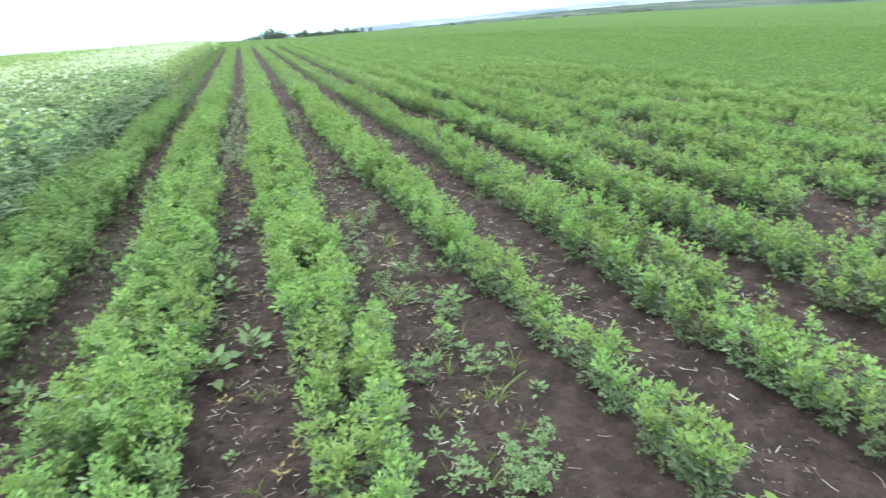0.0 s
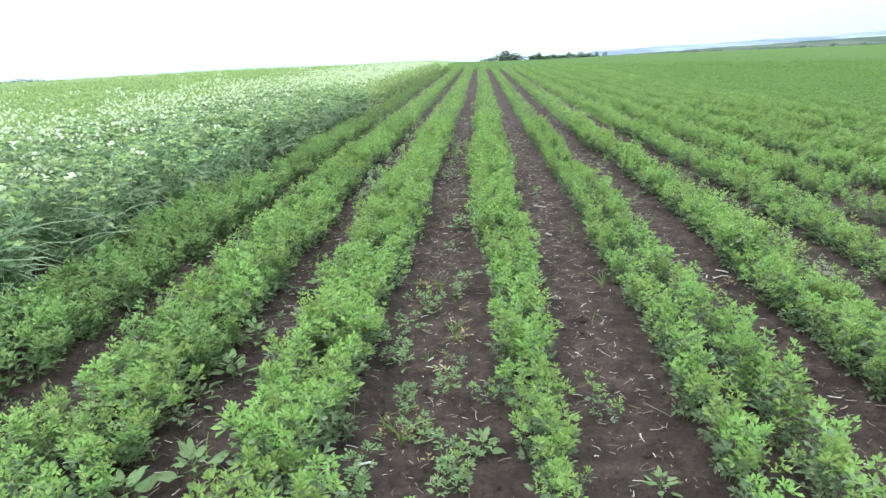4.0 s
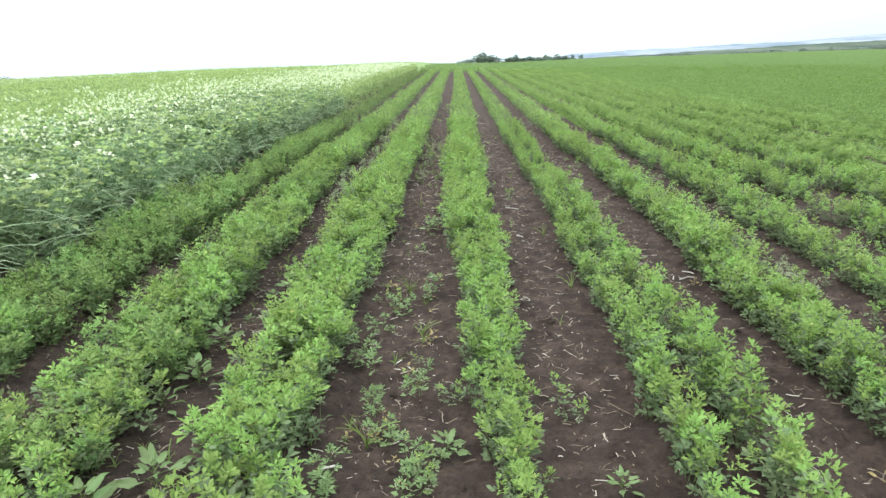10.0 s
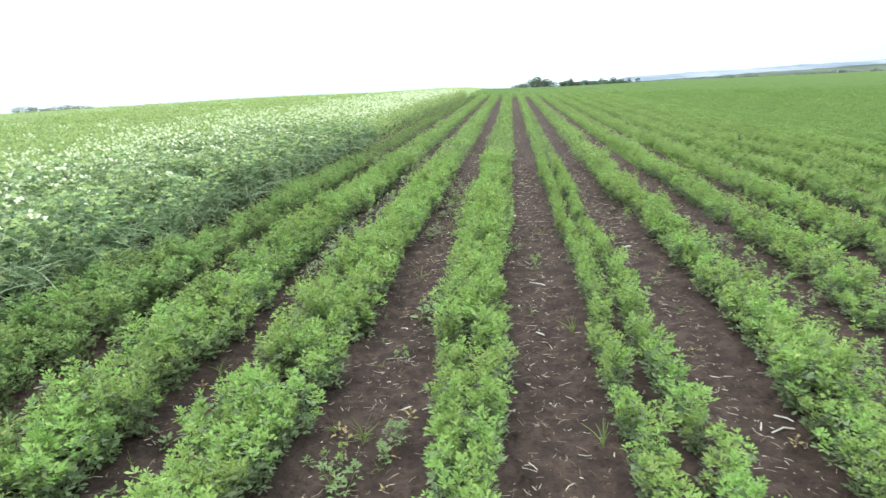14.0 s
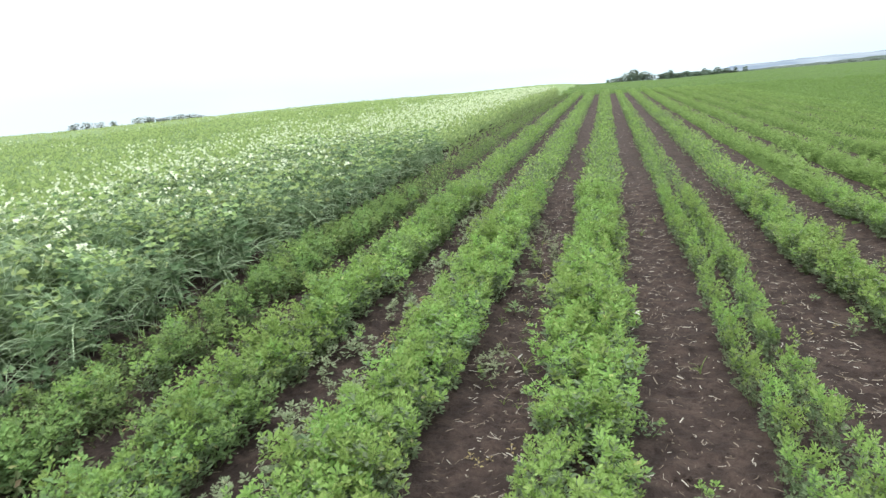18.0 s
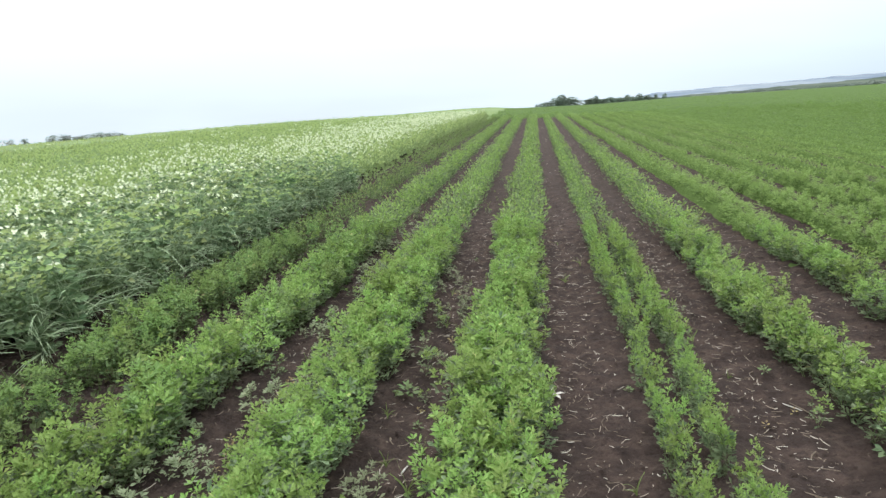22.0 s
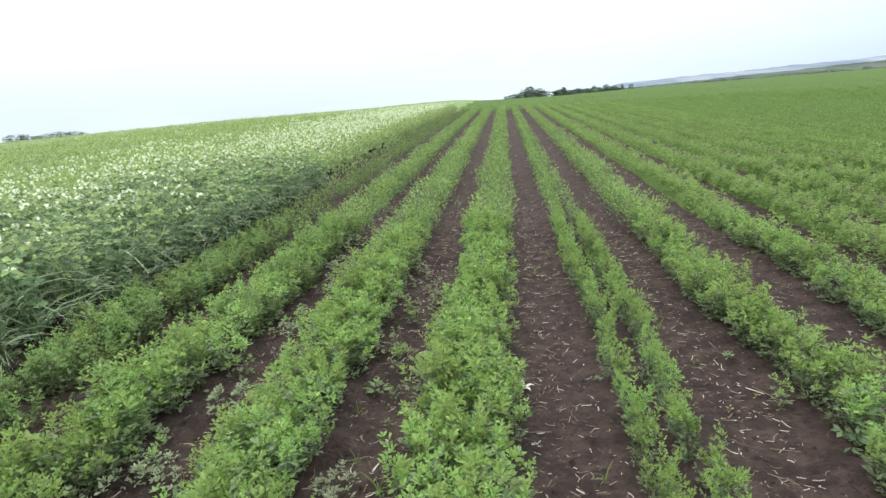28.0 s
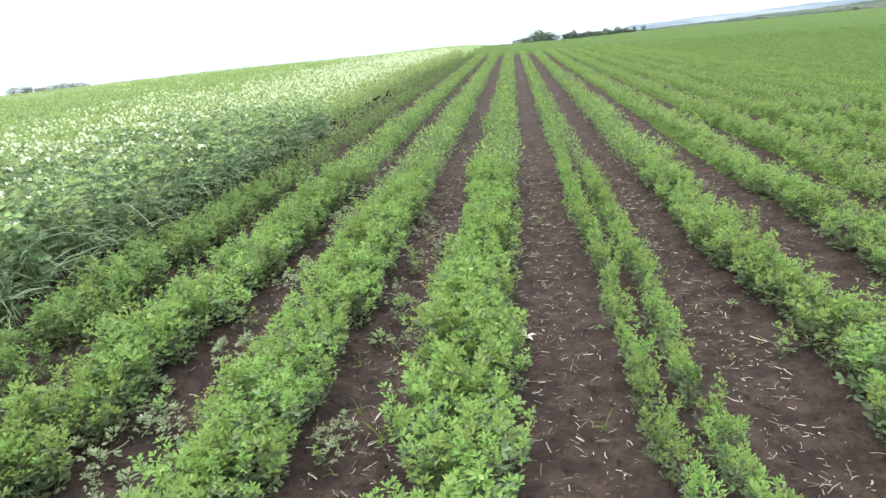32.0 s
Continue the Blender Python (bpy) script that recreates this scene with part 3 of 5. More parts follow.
# where the two sides of each row run beside its middle line, along the walk: (y, near the peas, away from them)
SIDES = {-3: [(-3, -0.34, 0.22), (2, -0.34, 0.22), (3.2, -0.24, 0.20), (8, -0.20, 0.24), (12, -0.16, 0.22)],
         -2: [(-3, -0.19, 0.17), (-1, -0.19, 0.19), (0.4, -0.17, 0.19), (1.6, -0.21, 0.19), (2.2, -0.25, 0.12), (3.5, -0.25, 0.12), (4.6, -0.19, 0.14), (7, -0.20, 0.17), (12, -0.18, 0.18)],
         -1: [(-3, -0.19, 0.09), (-1.2, -0.18, 0.11), (-0.4, -0.19, 0.14), (1.5, -0.24, 0.15), (2.3, -0.27, 0.11), (3.3, -0.20, 0.13), (5, -0.21, 0.13), (8, -0.20, 0.16), (12, -0.18, 0.17)],
         0: [(-3, 0.0, 0.15), (-1.8, 0.05, 0.13), (-1.1, 0.0, 0.15), (-0.2, -0.07, 0.17), (0.5, -0.11, 0.18), (1.2, -0.14, 0.18), (2, -0.19, 0.14), (4.5, -0.20, 0.15), (7, -0.16, 0.16), (12, -0.14, 0.18)],
         1: [(-3, -0.12, 0.12), (-1.8, -0.12, 0.13), (-1.2, -0.15, 0.20), (0.5, -0.12, 0.21), (2, -0.11, 0.19), (4, -0.13, 0.16), (8, -0.14, 0.15), (12, -0.14, 0.15)],
         2: [(-3, -0.15, 0.16), (0, -0.14, 0.17), (1.5, -0.11, 0.17), (3, -0.09, 0.15), (4.3, -0.09, 0.12), (5.2, -0.16, 0.12), (12, -0.17, 0.13)],
         3: [(-3, -0.14, 0.18), (3, -0.10, 0.18), (5, -0.13, 0.17), (12, -0.14, 0.17)]}


def sides(k, y):
    table = SIDES.get(k, [(0, -0.17, 0.17)] if k < 9 else [(0, -0.18, 0.18)])
    ys = [q[0] for q in table]
    return float(np.interp(y, ys, [q[1] for q in table])), float(np.interp(y, ys, [q[2] for q in table]))


def drills(k, y):
    """The drilled lines of a crop row at y: place beside its middle, how thick they stand, how high, and whether the plants are narrow."""
    a, b = sides(k, y)
    if k == -1 and -1.3 < y < -0.3:
        return [(a + 0.06, 0.98, 0.97, True), ((a + b) / 2, 0.75, 1.0, True), (b - 0.06, 0.98, 1.0, True)]
    if k == 1 or (k == -1 and y < -1):  # a double line with a slit of soil between
        inset = 0.06 if k == 1 else 0.075
        return [(a + inset, 0.98, 0.97, True), (b - inset, 0.98, 1.0, True)]
    if k == -3:
        if y < 2.6:
            return [(a + 0.08, 0.75, 0.98, False), ((a + b) / 2, 0.7, 1.0, False), (b - 0.09, 0.8, 0.94, False)]
        return [(a + 0.08, 0.50, 0.82, False), ((a + b) / 2, 0.55, 0.88, False), (b - 0.10, 0.66, 0.9, False)]
    if b - a < 0.22:  # a thin stretch
        return [((a + b) / 2, 0.94, 0.94, True)] if y < -1 else [(a + 0.055, 0.70, 0.92, True), (b - 0.06, 0.95, 0.98, True)]
    if k == 0 and y < 1.4:
        return [(a + 0.07, 0.85, 0.95, True), (b - 0.07, 0.98, 1.0, True)]
    if b - a > 0.33 and k < 3:
        return [(a + 0.08, 0.9, 1.0, False), ((a + b) / 2, 0.5, 1.05, False), (b - 0.08, 0.9, 1.0, False)]
    if k > 3:
        return [(a + 0.07, 0.9, 0.78, False), ((a + b) / 2, 0.8, 0.86, False), (b - 0.07, 0.9, 0.78, False)]
    tall = 1.02 if k < 2 else 0.94 if k == 2 else 0.86
    return [(a + 0.08, 0.97, tall, False), (b - 0.08, 0.97, tall, False)]


HOLES = [(4.75, 4.1), (5.4, 3.9), (4.8, 5.1), (4.7, 6.4), (4.15, 3.4), (4.85, 0.9), (4.5, 5.8), (5.3, 4.5), (2.95, 2.3), (2.2, -0.9), (6.1, 5.2)]


def thin_patch(x, y):
    """How bare the worn spots in the wide side of the stand are, 0 to 1."""
    return max(0.0, min(1.0, 1.6 - min(math.hypot(x - a, (y - b) * 0.7) for a, b in HOLES) / 0.24))


def alfalfa_row(k):
    """One drilled row: single plants where the walk goes past, the rest joined."""
    rng = random.Random(500 + k)
    near = -3 <= k <= 5
    label = {1: "green alfalfa row drilled as a double line on dark soil", 0: "thin green alfalfa row with gaps on dark soil",
             -3: "sparse green alfalfa row beside the pea stand"}.get(k, "dense green alfalfa row growing on dark soil")
    row = tagged(new("alfalfa_row"), label, "crop row", "alfalfa rows")
    row.location = (ROW * k, 0, 0)
    places, sizes, kinds = [], [], []
    y = -7.5
    while y < END + 0.3 * math.sin(k * 2.1):
        lump = 1 + 0.10 * math.sin(17 * y + 5 * k + 2 * math.sin(3.1 * y)) * (1.0 if 1 < k < 6 else 0.45) + 0.07 * math.sin(1.9 * y + 3 * k)
        for off, thick, tall, narrow in drills(k, y):
            x = ROW * k + off + rng.gauss(0, 0.013 if k == 1 else 0.020) + 0.012 * math.sin(2.3 * y + 2 * k)
            bare = thin_patch(x, y) if k > 2 else 0.0
            if rng.random() > thick * (1 - 0.80 * bare):
                continue
            yy = y + rng.uniform(-0.05, 0.05)
            z = float(land(x, yy) + relief(x, yy)) - 0.005
            s = tall * (rng.uniform(0.86, 1.12) if k < 9 else rng.uniform(0.72, 1.22)) * lump * (1 - 0.3 * bare)
            if near and -2.5 < yy < (7.5 if abs(k) < 4 else 6.0):
                small = rng.random() < (0.13 if k in (0, -3) and y < 2 else 0.05)
                ob = bpy.data.objects.new("alfalfa_plant", rng.choice(shaded_meshes if k < -1 and rng.random() < (0.40 if k == -2 else 0.9) else thin_meshes if small else narrow_meshes if narrow else bush_meshes))
                scene.collection.objects.link(ob)
                ob.parent = row
                wide = s * rng.uniform(0.86, 1.02) * ((float(np.interp(y, [1.4, 2.6, 5.5, 7.5], [0.98, 0.70, 0.72, 0.9]))) if k == 1 else 1.0)
                ob.matrix_basis = Matrix.LocRotScale((x - ROW * k, yy, z), Euler((rng.uniform(-0.12, 0.12), rng.uniform(-0.12, 0.12), rng.uniform(0, 6.28))), (wide, wide, s * rng.uniform(0.9, 1.08)))
            else:
                places.append((x - ROW * k, yy, z))
                sizes.append(s * (0.95 if k == 1 else 1.0))
                kinds.append((0 if -2.6 < yy < (11 if k > 2 else 13) and k < 10 else 1) + (2 if narrow else 0))
        y += (0.084 if k in (-1, 0, 1) else 0.094 if k < 3 else 0.105) if near and y < 8 else (0.12 if y < 16 else 0.15) if k < 9 else 0.19 if k < 18 else 0.24 if k < 22 else 0.40
    arr, size = np.array(places), np.array(sizes)
    gen = np.random.default_rng(900 + k)
    picks = gen.integers(0, 6, len(arr)) + 6 * np.array(kinds)
    v, f, s = scatter((stand_shapes if 2 < k < 10 else tufts) + long_tufts + narrow_tufts + narrow_long if k < 18 else (far_tufts * 4), arr, gen.uniform(0, 6.28, len(arr)), size, picks)
    rest = link_mesh("distant_growth", v, f, [LEAF_SHADED, LEAF_SHADED_YOUNG, STEM, PETAL] if k == -3 else [LEAF_ROW, LEAF_ROW_YOUNG, STEM, PETAL] if k < 3 else [LEAF_FAR, LEAF_FAR_YOUNG, STEM, PETAL] if k < 9 else [LEAF_FAR, LEAF_FAR, STEM, PETAL] if k < 13 else [LEAF_WIDE, LEAF_FAR, STEM, PETAL] if k < 18 else [LEAF_WIDE, LEAF_WIDE, STEM, PETAL], row, slots=s)
    tagged(rest, kind="stuff")
    # the closed inside of the row, seen between its leaves from afar
    if k == -3 or k > 13:
        return
    first = 7.5 if k < 3 else 6.0 if k < 6 else 0.0
    ys, us = np.arange(first, END - 0.2, 0.3), np.linspace(-1, 1, 7)
    gu, gy = np.meshgrid(us, ys)
    half = (0.10 if k < 3 else 0.13) * (1 + 0.18 * wave(gy, 0 * gy + k, 2.2, k))
    gx = gu * half
    high = ((0.16 if k < 3 else 0.13) + 0.03 * wave(gx, gy, 4.0, k)) * (1 - gu**4) * np.clip((gy - first) / 3.0, 0, 1) - 0.02
    z = land(gx + ROW * k, gy) + high
    i = (np.arange(len(ys) - 1)[:, None] * 7 + np.arange(6)).ravel()
    inner = link_mesh("inner_growth", np.stack([gx, gy, z], -1).reshape(-1, 3), np.stack([i, i + 1, i + 8, i + 7], 1), [COVER_IN], row, smooth=True)
    tagged(inner, kind="stuff")


for k in range(-3, LAST + 1):
    alfalfa_row(k)


# ---- the pea stand ----
def pea_stand():
    stand = tagged(new("pea_stand"), "tall dense stand of field peas with white flowers beside alfalfa", "crop")
    stand.location = (PEA_EDGE, 0, 0)
    pea_shapes = [pea_shape(200 + k, flowers=(0, 3, 5, 5, 4, 0)[k]) for k in range(6)]
    meshes = [mesh_data("pea_plant", *sh.arrays()[:2], PEA_MATS, slots=sh.arrays()[2]) for sh in pea_shapes]
    rng = random.Random(77)
    placed = 0
    y = -2.4
    while y < 11.0:
        x = PEA_EDGE - 0.05
        col = 0
        while x > -4.7 and placed < 700:
            px, py = x + rng.uniform(-0.09, 0.09), y + rng.uniform(-0.12, 0.12)
            s = rng.uniform(0.86, 1.1) * (0.9 if col == 0 else 1.0) * (1 + 0.06 * float(wave(px, py, 0.9, 7)))
            ob = bpy.data.objects.new("pea_plant", meshes[rng.choice((0, 5) if col < 1 else (0, 5, 0, 1) if col < 2 else (0, 5, 1, 1, 4) if col < 4 else (1, 2, 3, 4, 2, 3))])
            scene.collection.objects.link(ob)
            ob.parent = stand
            ob.matrix_basis = Matrix.LocRotScale((px - PEA_EDGE, py, float(land(px, py))), Euler((rng.uniform(-0.1, 0.1), rng.uniform(-0.1, 0.16), rng.uniform(0, 6.28))), (s, s, s))
            placed += 1
            x -= 0.24 if col < 2 else 0.30
            col += 1
        y += 0.24
    gen = np.random.default_rng(5)
    xs, ys = [], []
    for gy in np.arange(-8, END, 0.31):
        for gx in np.arange(PEA_FAR, PEA_EDGE, 0.31):
            if gx < -8 and gen.random() < 0.35:
                continue
            if -2.5 < gy < 11.0 and gx > -4.6:
                continue
            xs.append(gx + gen.uniform(-0.14, 0.14))
            ys.append(gy + gen.uniform(-0.14, 0.14))
    xs, ys = np.array(xs), np.array(ys)
    xs = np.minimum(xs, PEA_EDGE + 0.12)
    arr = np.stack([xs, ys, land(xs, ys)], 1)
    shapes = [tuft_shape(300 + k, leaves=34, height=0.56, spread=0.24, size=0.082, flowers=(0, 0, 7, 11, 9, 12)[k], low=0.5, bright=0.6, share=0.85) for k in range(6)]
    shapes += [tuft_shape(310 + k, leaves=52, height=0.54, spread=0.20, size=0.075, low=0.06) for k in range(2)]
    picks = (np.where(gen.uniform(0, 1, len(arr)) < np.interp(xs, [-8.8, -7.0, -5.6, -4.4], [0.02, 0.14, 0.62, 1.0]), gen.integers(2, 6, len(arr)), gen.integers(0, 2, len(arr))) + np.where(xs > PEA_EDGE - 0.30, 100, 0))
    picks = np.where(picks > 99, 6 + picks % 2, picks)
    v, f, s = scatter(shapes, arr, gen.uniform(0, 6.28, len(arr)), gen.uniform(0.88, 1.12, len(arr)) * (1 + 0.06 * wave(xs, ys, 0.9, 7)), picks)
    v[:, 0] -= PEA_EDGE
    tagged(link_mesh("distant_growth", v, f, [PEA_FAR_LEAF, PEA_LIT, PEA_STEM, PETAL], stand, slots=s), kind="stuff")


pea_stand()


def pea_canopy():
    """A sheet added to close the pea stand under its top leaves; its dimness is painted in."""
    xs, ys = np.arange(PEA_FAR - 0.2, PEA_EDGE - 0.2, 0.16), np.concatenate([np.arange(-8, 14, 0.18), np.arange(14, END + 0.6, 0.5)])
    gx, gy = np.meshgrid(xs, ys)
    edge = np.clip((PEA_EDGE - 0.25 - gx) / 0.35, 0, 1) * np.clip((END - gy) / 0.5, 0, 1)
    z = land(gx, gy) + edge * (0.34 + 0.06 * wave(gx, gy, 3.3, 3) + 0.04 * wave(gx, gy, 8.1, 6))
    w = len(xs)
    i = (np.arange(len(ys) - 1)[:, None] * w + np.arange(w - 1)).ravel()
    ob = link_mesh("pea_canopy", np.stack([gx, gy, z], -1).reshape(-1, 3), np.stack([i, i + 1, i + w + 1, i + w], 1), [PEA_INSIDE], smooth=True)
    tagged(ob, "filler sheet under the pea tops, shaded inside in its colour", "crop", kind="stuff")


pea_canopy()


# ---- crops past the plots: closed canopy with sprays of leaves on top ----
def outside(x, y):
    """Distance outside the plots, 0 within."""
    dx = np.maximum(np.maximum(PEA_FAR - x, x - ROW * (LAST + 0.6)), 0)
    dy = np.maximum(np.maximum(-8 - y, y - END), 0)
    return np.hypot(dx, dy)


def far_crop(name, label, left, mats, cover, seed):
    az = np.radians(np.arange(0, 360, 0.5))
    r = np.concatenate([np.linspace(7.5, 40, 66), 40 * 1.035 ** np.arange(1, 66)])
    ga, gr = np.meshgrid(az, r)
    x, y = gr * np.sin(ga), gr * np.cos(ga)
    out = outside(x, y)
    up = 0.20 + 0.24 * np.clip((-3.0 - x) / 2.5, 0, 1)
    lump = 0.03 * wave(x, y, 2.2, seed) + 0.02 * wave(x, y, 5.1, seed + 1)
    z = land(x, y) + np.clip(out / 0.7, 0, 1) * (up + lump * np.clip(30 / gr, 0.2, 1)) + 0.01
    side = (x < PEA_EDGE - (y - END) * 0.02)
    w, h = len(az), len(r)
    i, j = np.meshgrid(np.arange(h - 1), np.arange(w), indexing="ij")
    j2 = (j + 1) % w
    faces = np.stack([i * w + j, i * w + j2, (i + 1) * w + j2, (i + 1) * w + j], -1).reshape(-1, 4)
    keep = (out.ravel()[faces].max(1) > 0) & (side.ravel()[faces[:, 0]] == left)
    faces = faces[keep]
    used, inv = np.unique(faces, return_inverse=True)
    verts = np.stack([x, y, z], -1).reshape(-1, 3)[used]
    ob = link_mesh(name, verts, inv.reshape(faces.shape), [cover], smooth=True)
    tagged(ob, label, "crop", kind="stuff")
    gen = np.random.default_rng(seed)
    n = 17000
    rr = 8 * (60 / 8) ** gen.uniform(0, 1, n)
    aa = np.radians(gen.uniform(-62, 62, n))
    tx, ty = rr * np.sin(aa), rr * np.cos(aa) - 1
    ok = (outside(tx, ty) > 0.0) & ((tx < PEA_EDGE - (ty - END) * 0.02) == left)
    tx, ty, rr = tx[ok], ty[ok], rr[ok]
    arr = np.stack([tx, ty, land(tx, ty) + 0.03 + 0.24 * np.clip((-3.0 - tx) / 2.5, 0, 1)], 1)
    v, f, s = scatter(far_tufts, arr, gen.uniform(0, 6.28, len(arr)), np.clip(rr / 22, 0.9, 1.15) * gen.uniform(0.8, 1.15, len(arr)), gen.integers(0, 6, len(arr)), flat=0.8)
    rest = link_mesh("canopy_growth", v, f, mats, ob, slots=s)
    tagged(rest, kind="stuff")


def ridged_canopy():
    """The closed leaf canopy of the wide side, ridged along its rows."""
    xs, ys = np.arange(ROW * 8.5, ROW * (LAST + 1.2), ROW / 6), np.concatenate([np.arange(-8, 16, 0.22), np.arange(16, END + 1, 0.6)])
    gx, gy = np.meshgrid(xs, ys)
    rise = np.clip((gx - ROW * 8.5) / 1.5, 0, 1) * np.clip((END + 0.6 - gy) / 0.8, 0, 1)
    z = land(gx, gy) + rise * (0.065 + 0.085 * np.cos(2 * np.pi * gx / ROW) + 0.03 * wave(gx, gy, 3.1, 9) + 0.02 * wave(gx, gy, 8.3, 4))
    w = len(xs)
    i = (np.arange(len(ys) - 1)[:, None] * w + np.arange(w - 1)).ravel()
    ob = link_mesh("alfalfa_canopy", np.stack([gx, gy, z], -1).reshape(-1, 3), np.stack([i, i + 1, i + w + 1, i + w], 1), [COVER], smooth=True)
    tagged(ob, "closed green alfalfa canopy with faint row ridges", "crop", kind="stuff")


ridged_canopy()
far_crop("alfalfa_field", "closed bright green alfalfa field reaching to the crest", False, [LEAF_WIDE, LEAF_WIDE, STEM, PETAL], COVER, 31)
far_crop("green_field", "even pale green pea field behind the flowering strip", True, [PEA_LIT, PEA_LIT, PEA_STEM, PETAL], COVER_PEA, 32)


# ---- trees and hills on the skyline ----
def tree_mesh(seed, leaves=760, leaf=TREE_LEAF):
    """Trunk with limbs, and a crown of leaf sprays in uneven clumps; unit height."""
    rng = random.Random(seed)
    wood, crown = Shape(), Shape()

    def limb(a, b, ra, rb):
        a, b = np.asarray(a, float), np.asarray(b, float)
        ax, s, u = frame_from(b - a, 0)
        ring = [(math.cos(q), math.sin(q)) for q in np.linspace(0, 2 * math.pi, 7)[:6]]
        v = [a + ra * (c * s + d * u) for c, d in ring] + [b + rb * (c * s + d * u) for c, d in ring]
        f = []
        for q in range(6):
            n = (q + 1) % 6
            f += [(q, n, 6 + q), (n, 6 + n, 6 + q)]
        wood.add(v, f, 0)

    limb((0, 0, -0.05), (0.02, 0.01, 0.42), 0.035, 0.022)
    clumps = []
    for k in range(9):
        ang = k * 2.4 + rng.uniform(-0.4, 0.4)
        z = 0.04 + 0.105 * k
        rad = rng.uniform(0.05, 0.30) * (1.15 - abs(z - 0.5))
        end = (math.cos(ang) * rad, math.sin(ang) * rad, z)
        limb((0.02, 0.01, rng.uniform(0.2, 0.42)), end, 0.014, 0.005)
        clumps.append((end, rng.uniform(0.15, 0.24) * (1.1 - 0.35 * z)))
    for k in range(leaves):
        c, rad = rng.choice(clumps)
        d = np.array([rng.gauss(0, 1) for _ in range(3)])
        d *= rad * rng.uniform(0.5, 1.05) / np.linalg.norm(d)
        p = np.asarray(c) + d * np.array((1.15, 1.15, 0.85))
        leaflet(crown, p, d + np.array((0, 0, 0.05)), rng.uniform(0.07, 0.11), rng.uniform(0.06, 0.09), 0, rng.uniform(-1, 1), 0.2, 0.2)
    w, c = wood.arrays(), crown.arrays()
    return mesh_data("trunk", w[0], w[1], [BARK]), mesh_data("crown", c[0], c[1], [leaf])


tree_kinds = [tree_mesh(600 + k) for k in range(4)]
hedge_kinds = [tree_mesh(620 + k, 420, TREE_HAZED) for k in range(4)]


def skyline_tree(az, top, wide, far, kind, label, name="tree", kinds=tree_kinds):
    """A tree far away at a bearing, its top at an elevation seen from the walk."""
    x, y = far * math.sin(radians(az)), far * math.cos(radians(az))
    base = float(land(x, y)) - 0.1
    tall = 1.3 + far * math.tan(radians(top)) - base
    tree = tagged(new(name), label, "tree", "trees on the skyline")
    tree.location = (x, y, base)
    width = 1.35 * far * math.tan(radians(wide)) / 0.7
    for part_name, me in zip(("trunk", "crown"), kinds[kind % 4]):
        ob = new(part_name, me)
        ob.parent = tree
        ob.matrix_basis = Matrix.LocRotScale((0, 0, 0), Euler((0, 0, kind * 1.7 + az)), (width, width, tall))


SKY_LABEL = "dark green broadleaf tree on the skyline behind the field"
for n, (az, top, wide) in enumerate([(2.05, -0.50, 0.9), (2.45, -0.27, 0.8), (3.0, -0.50, 1.1), (3.5, -0.66, 0.8), (1.45, -0.74, 0.4), (1.15, -0.80, 0.35), (0.85, -0.82, 0.35), (0.55, -0.88, 0.3), (0.2, -0.94, 0.25),
                                     (4.9, -0.64, 0.7), (5.3, -0.48, 0.5), (5.9, -0.72, 0.8), (6.6, -0.62, 0.6), (7.2, -0.70, 0.7), (7.8, -0.50, 0.5), (8.3, -0.62, 0.7), (8.8, -0.46, 0.5), (9.4, -0.58, 0.6), (10.2, -0.52, 0.3), (10.9, -0.5, 0.3)]):
    skyline_tree(az, top, wide, 330 + 9 * (n % 5), n, SKY_LABEL, "tree" if top > -0.7 else "bush")
rng = random.Random(19)
for n in range(22):
    az = 4.55 + 0.27 * n + rng.uniform(-0.08, 0.08)
    skyline_tree(az, rng.uniform(-0.80, -0.64), rng.uniform(0.5, 0.9), 340 + 7 * (n % 5), n + 1, "low dark bush in the hedge on the skyline", "bush")
for n, (az, top, wide) in enumerate([(-39.9, -1.48, 0.7), (-39.1, -1.46, 0.8), (-38.0, -1.62, 0.8), (-37.3, -1.56, 0.9), (-36.6, -1.47, 0.8), (-35.9, -1.50, 0.8), (-35.2, -1.60, 0.7),
                                     (-43.6, -1.55, 0.6), (-42.6, -1.62, 0.5), (-41.7, -1.6, 0.5), (-44.5, -1.6, 0.7)]):
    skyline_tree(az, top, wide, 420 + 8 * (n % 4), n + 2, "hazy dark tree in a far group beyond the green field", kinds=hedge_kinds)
WALL = plain_material("pale_plaster", (0.36, 0.38, 0.41), (0.44, 0.45, 0.47), 0.8, 0.85)
ROOF = plain_material("grey_roof", (0.19, 0.20, 0.24), (0.26, 0.26, 0.29), 0.6, 0.8)


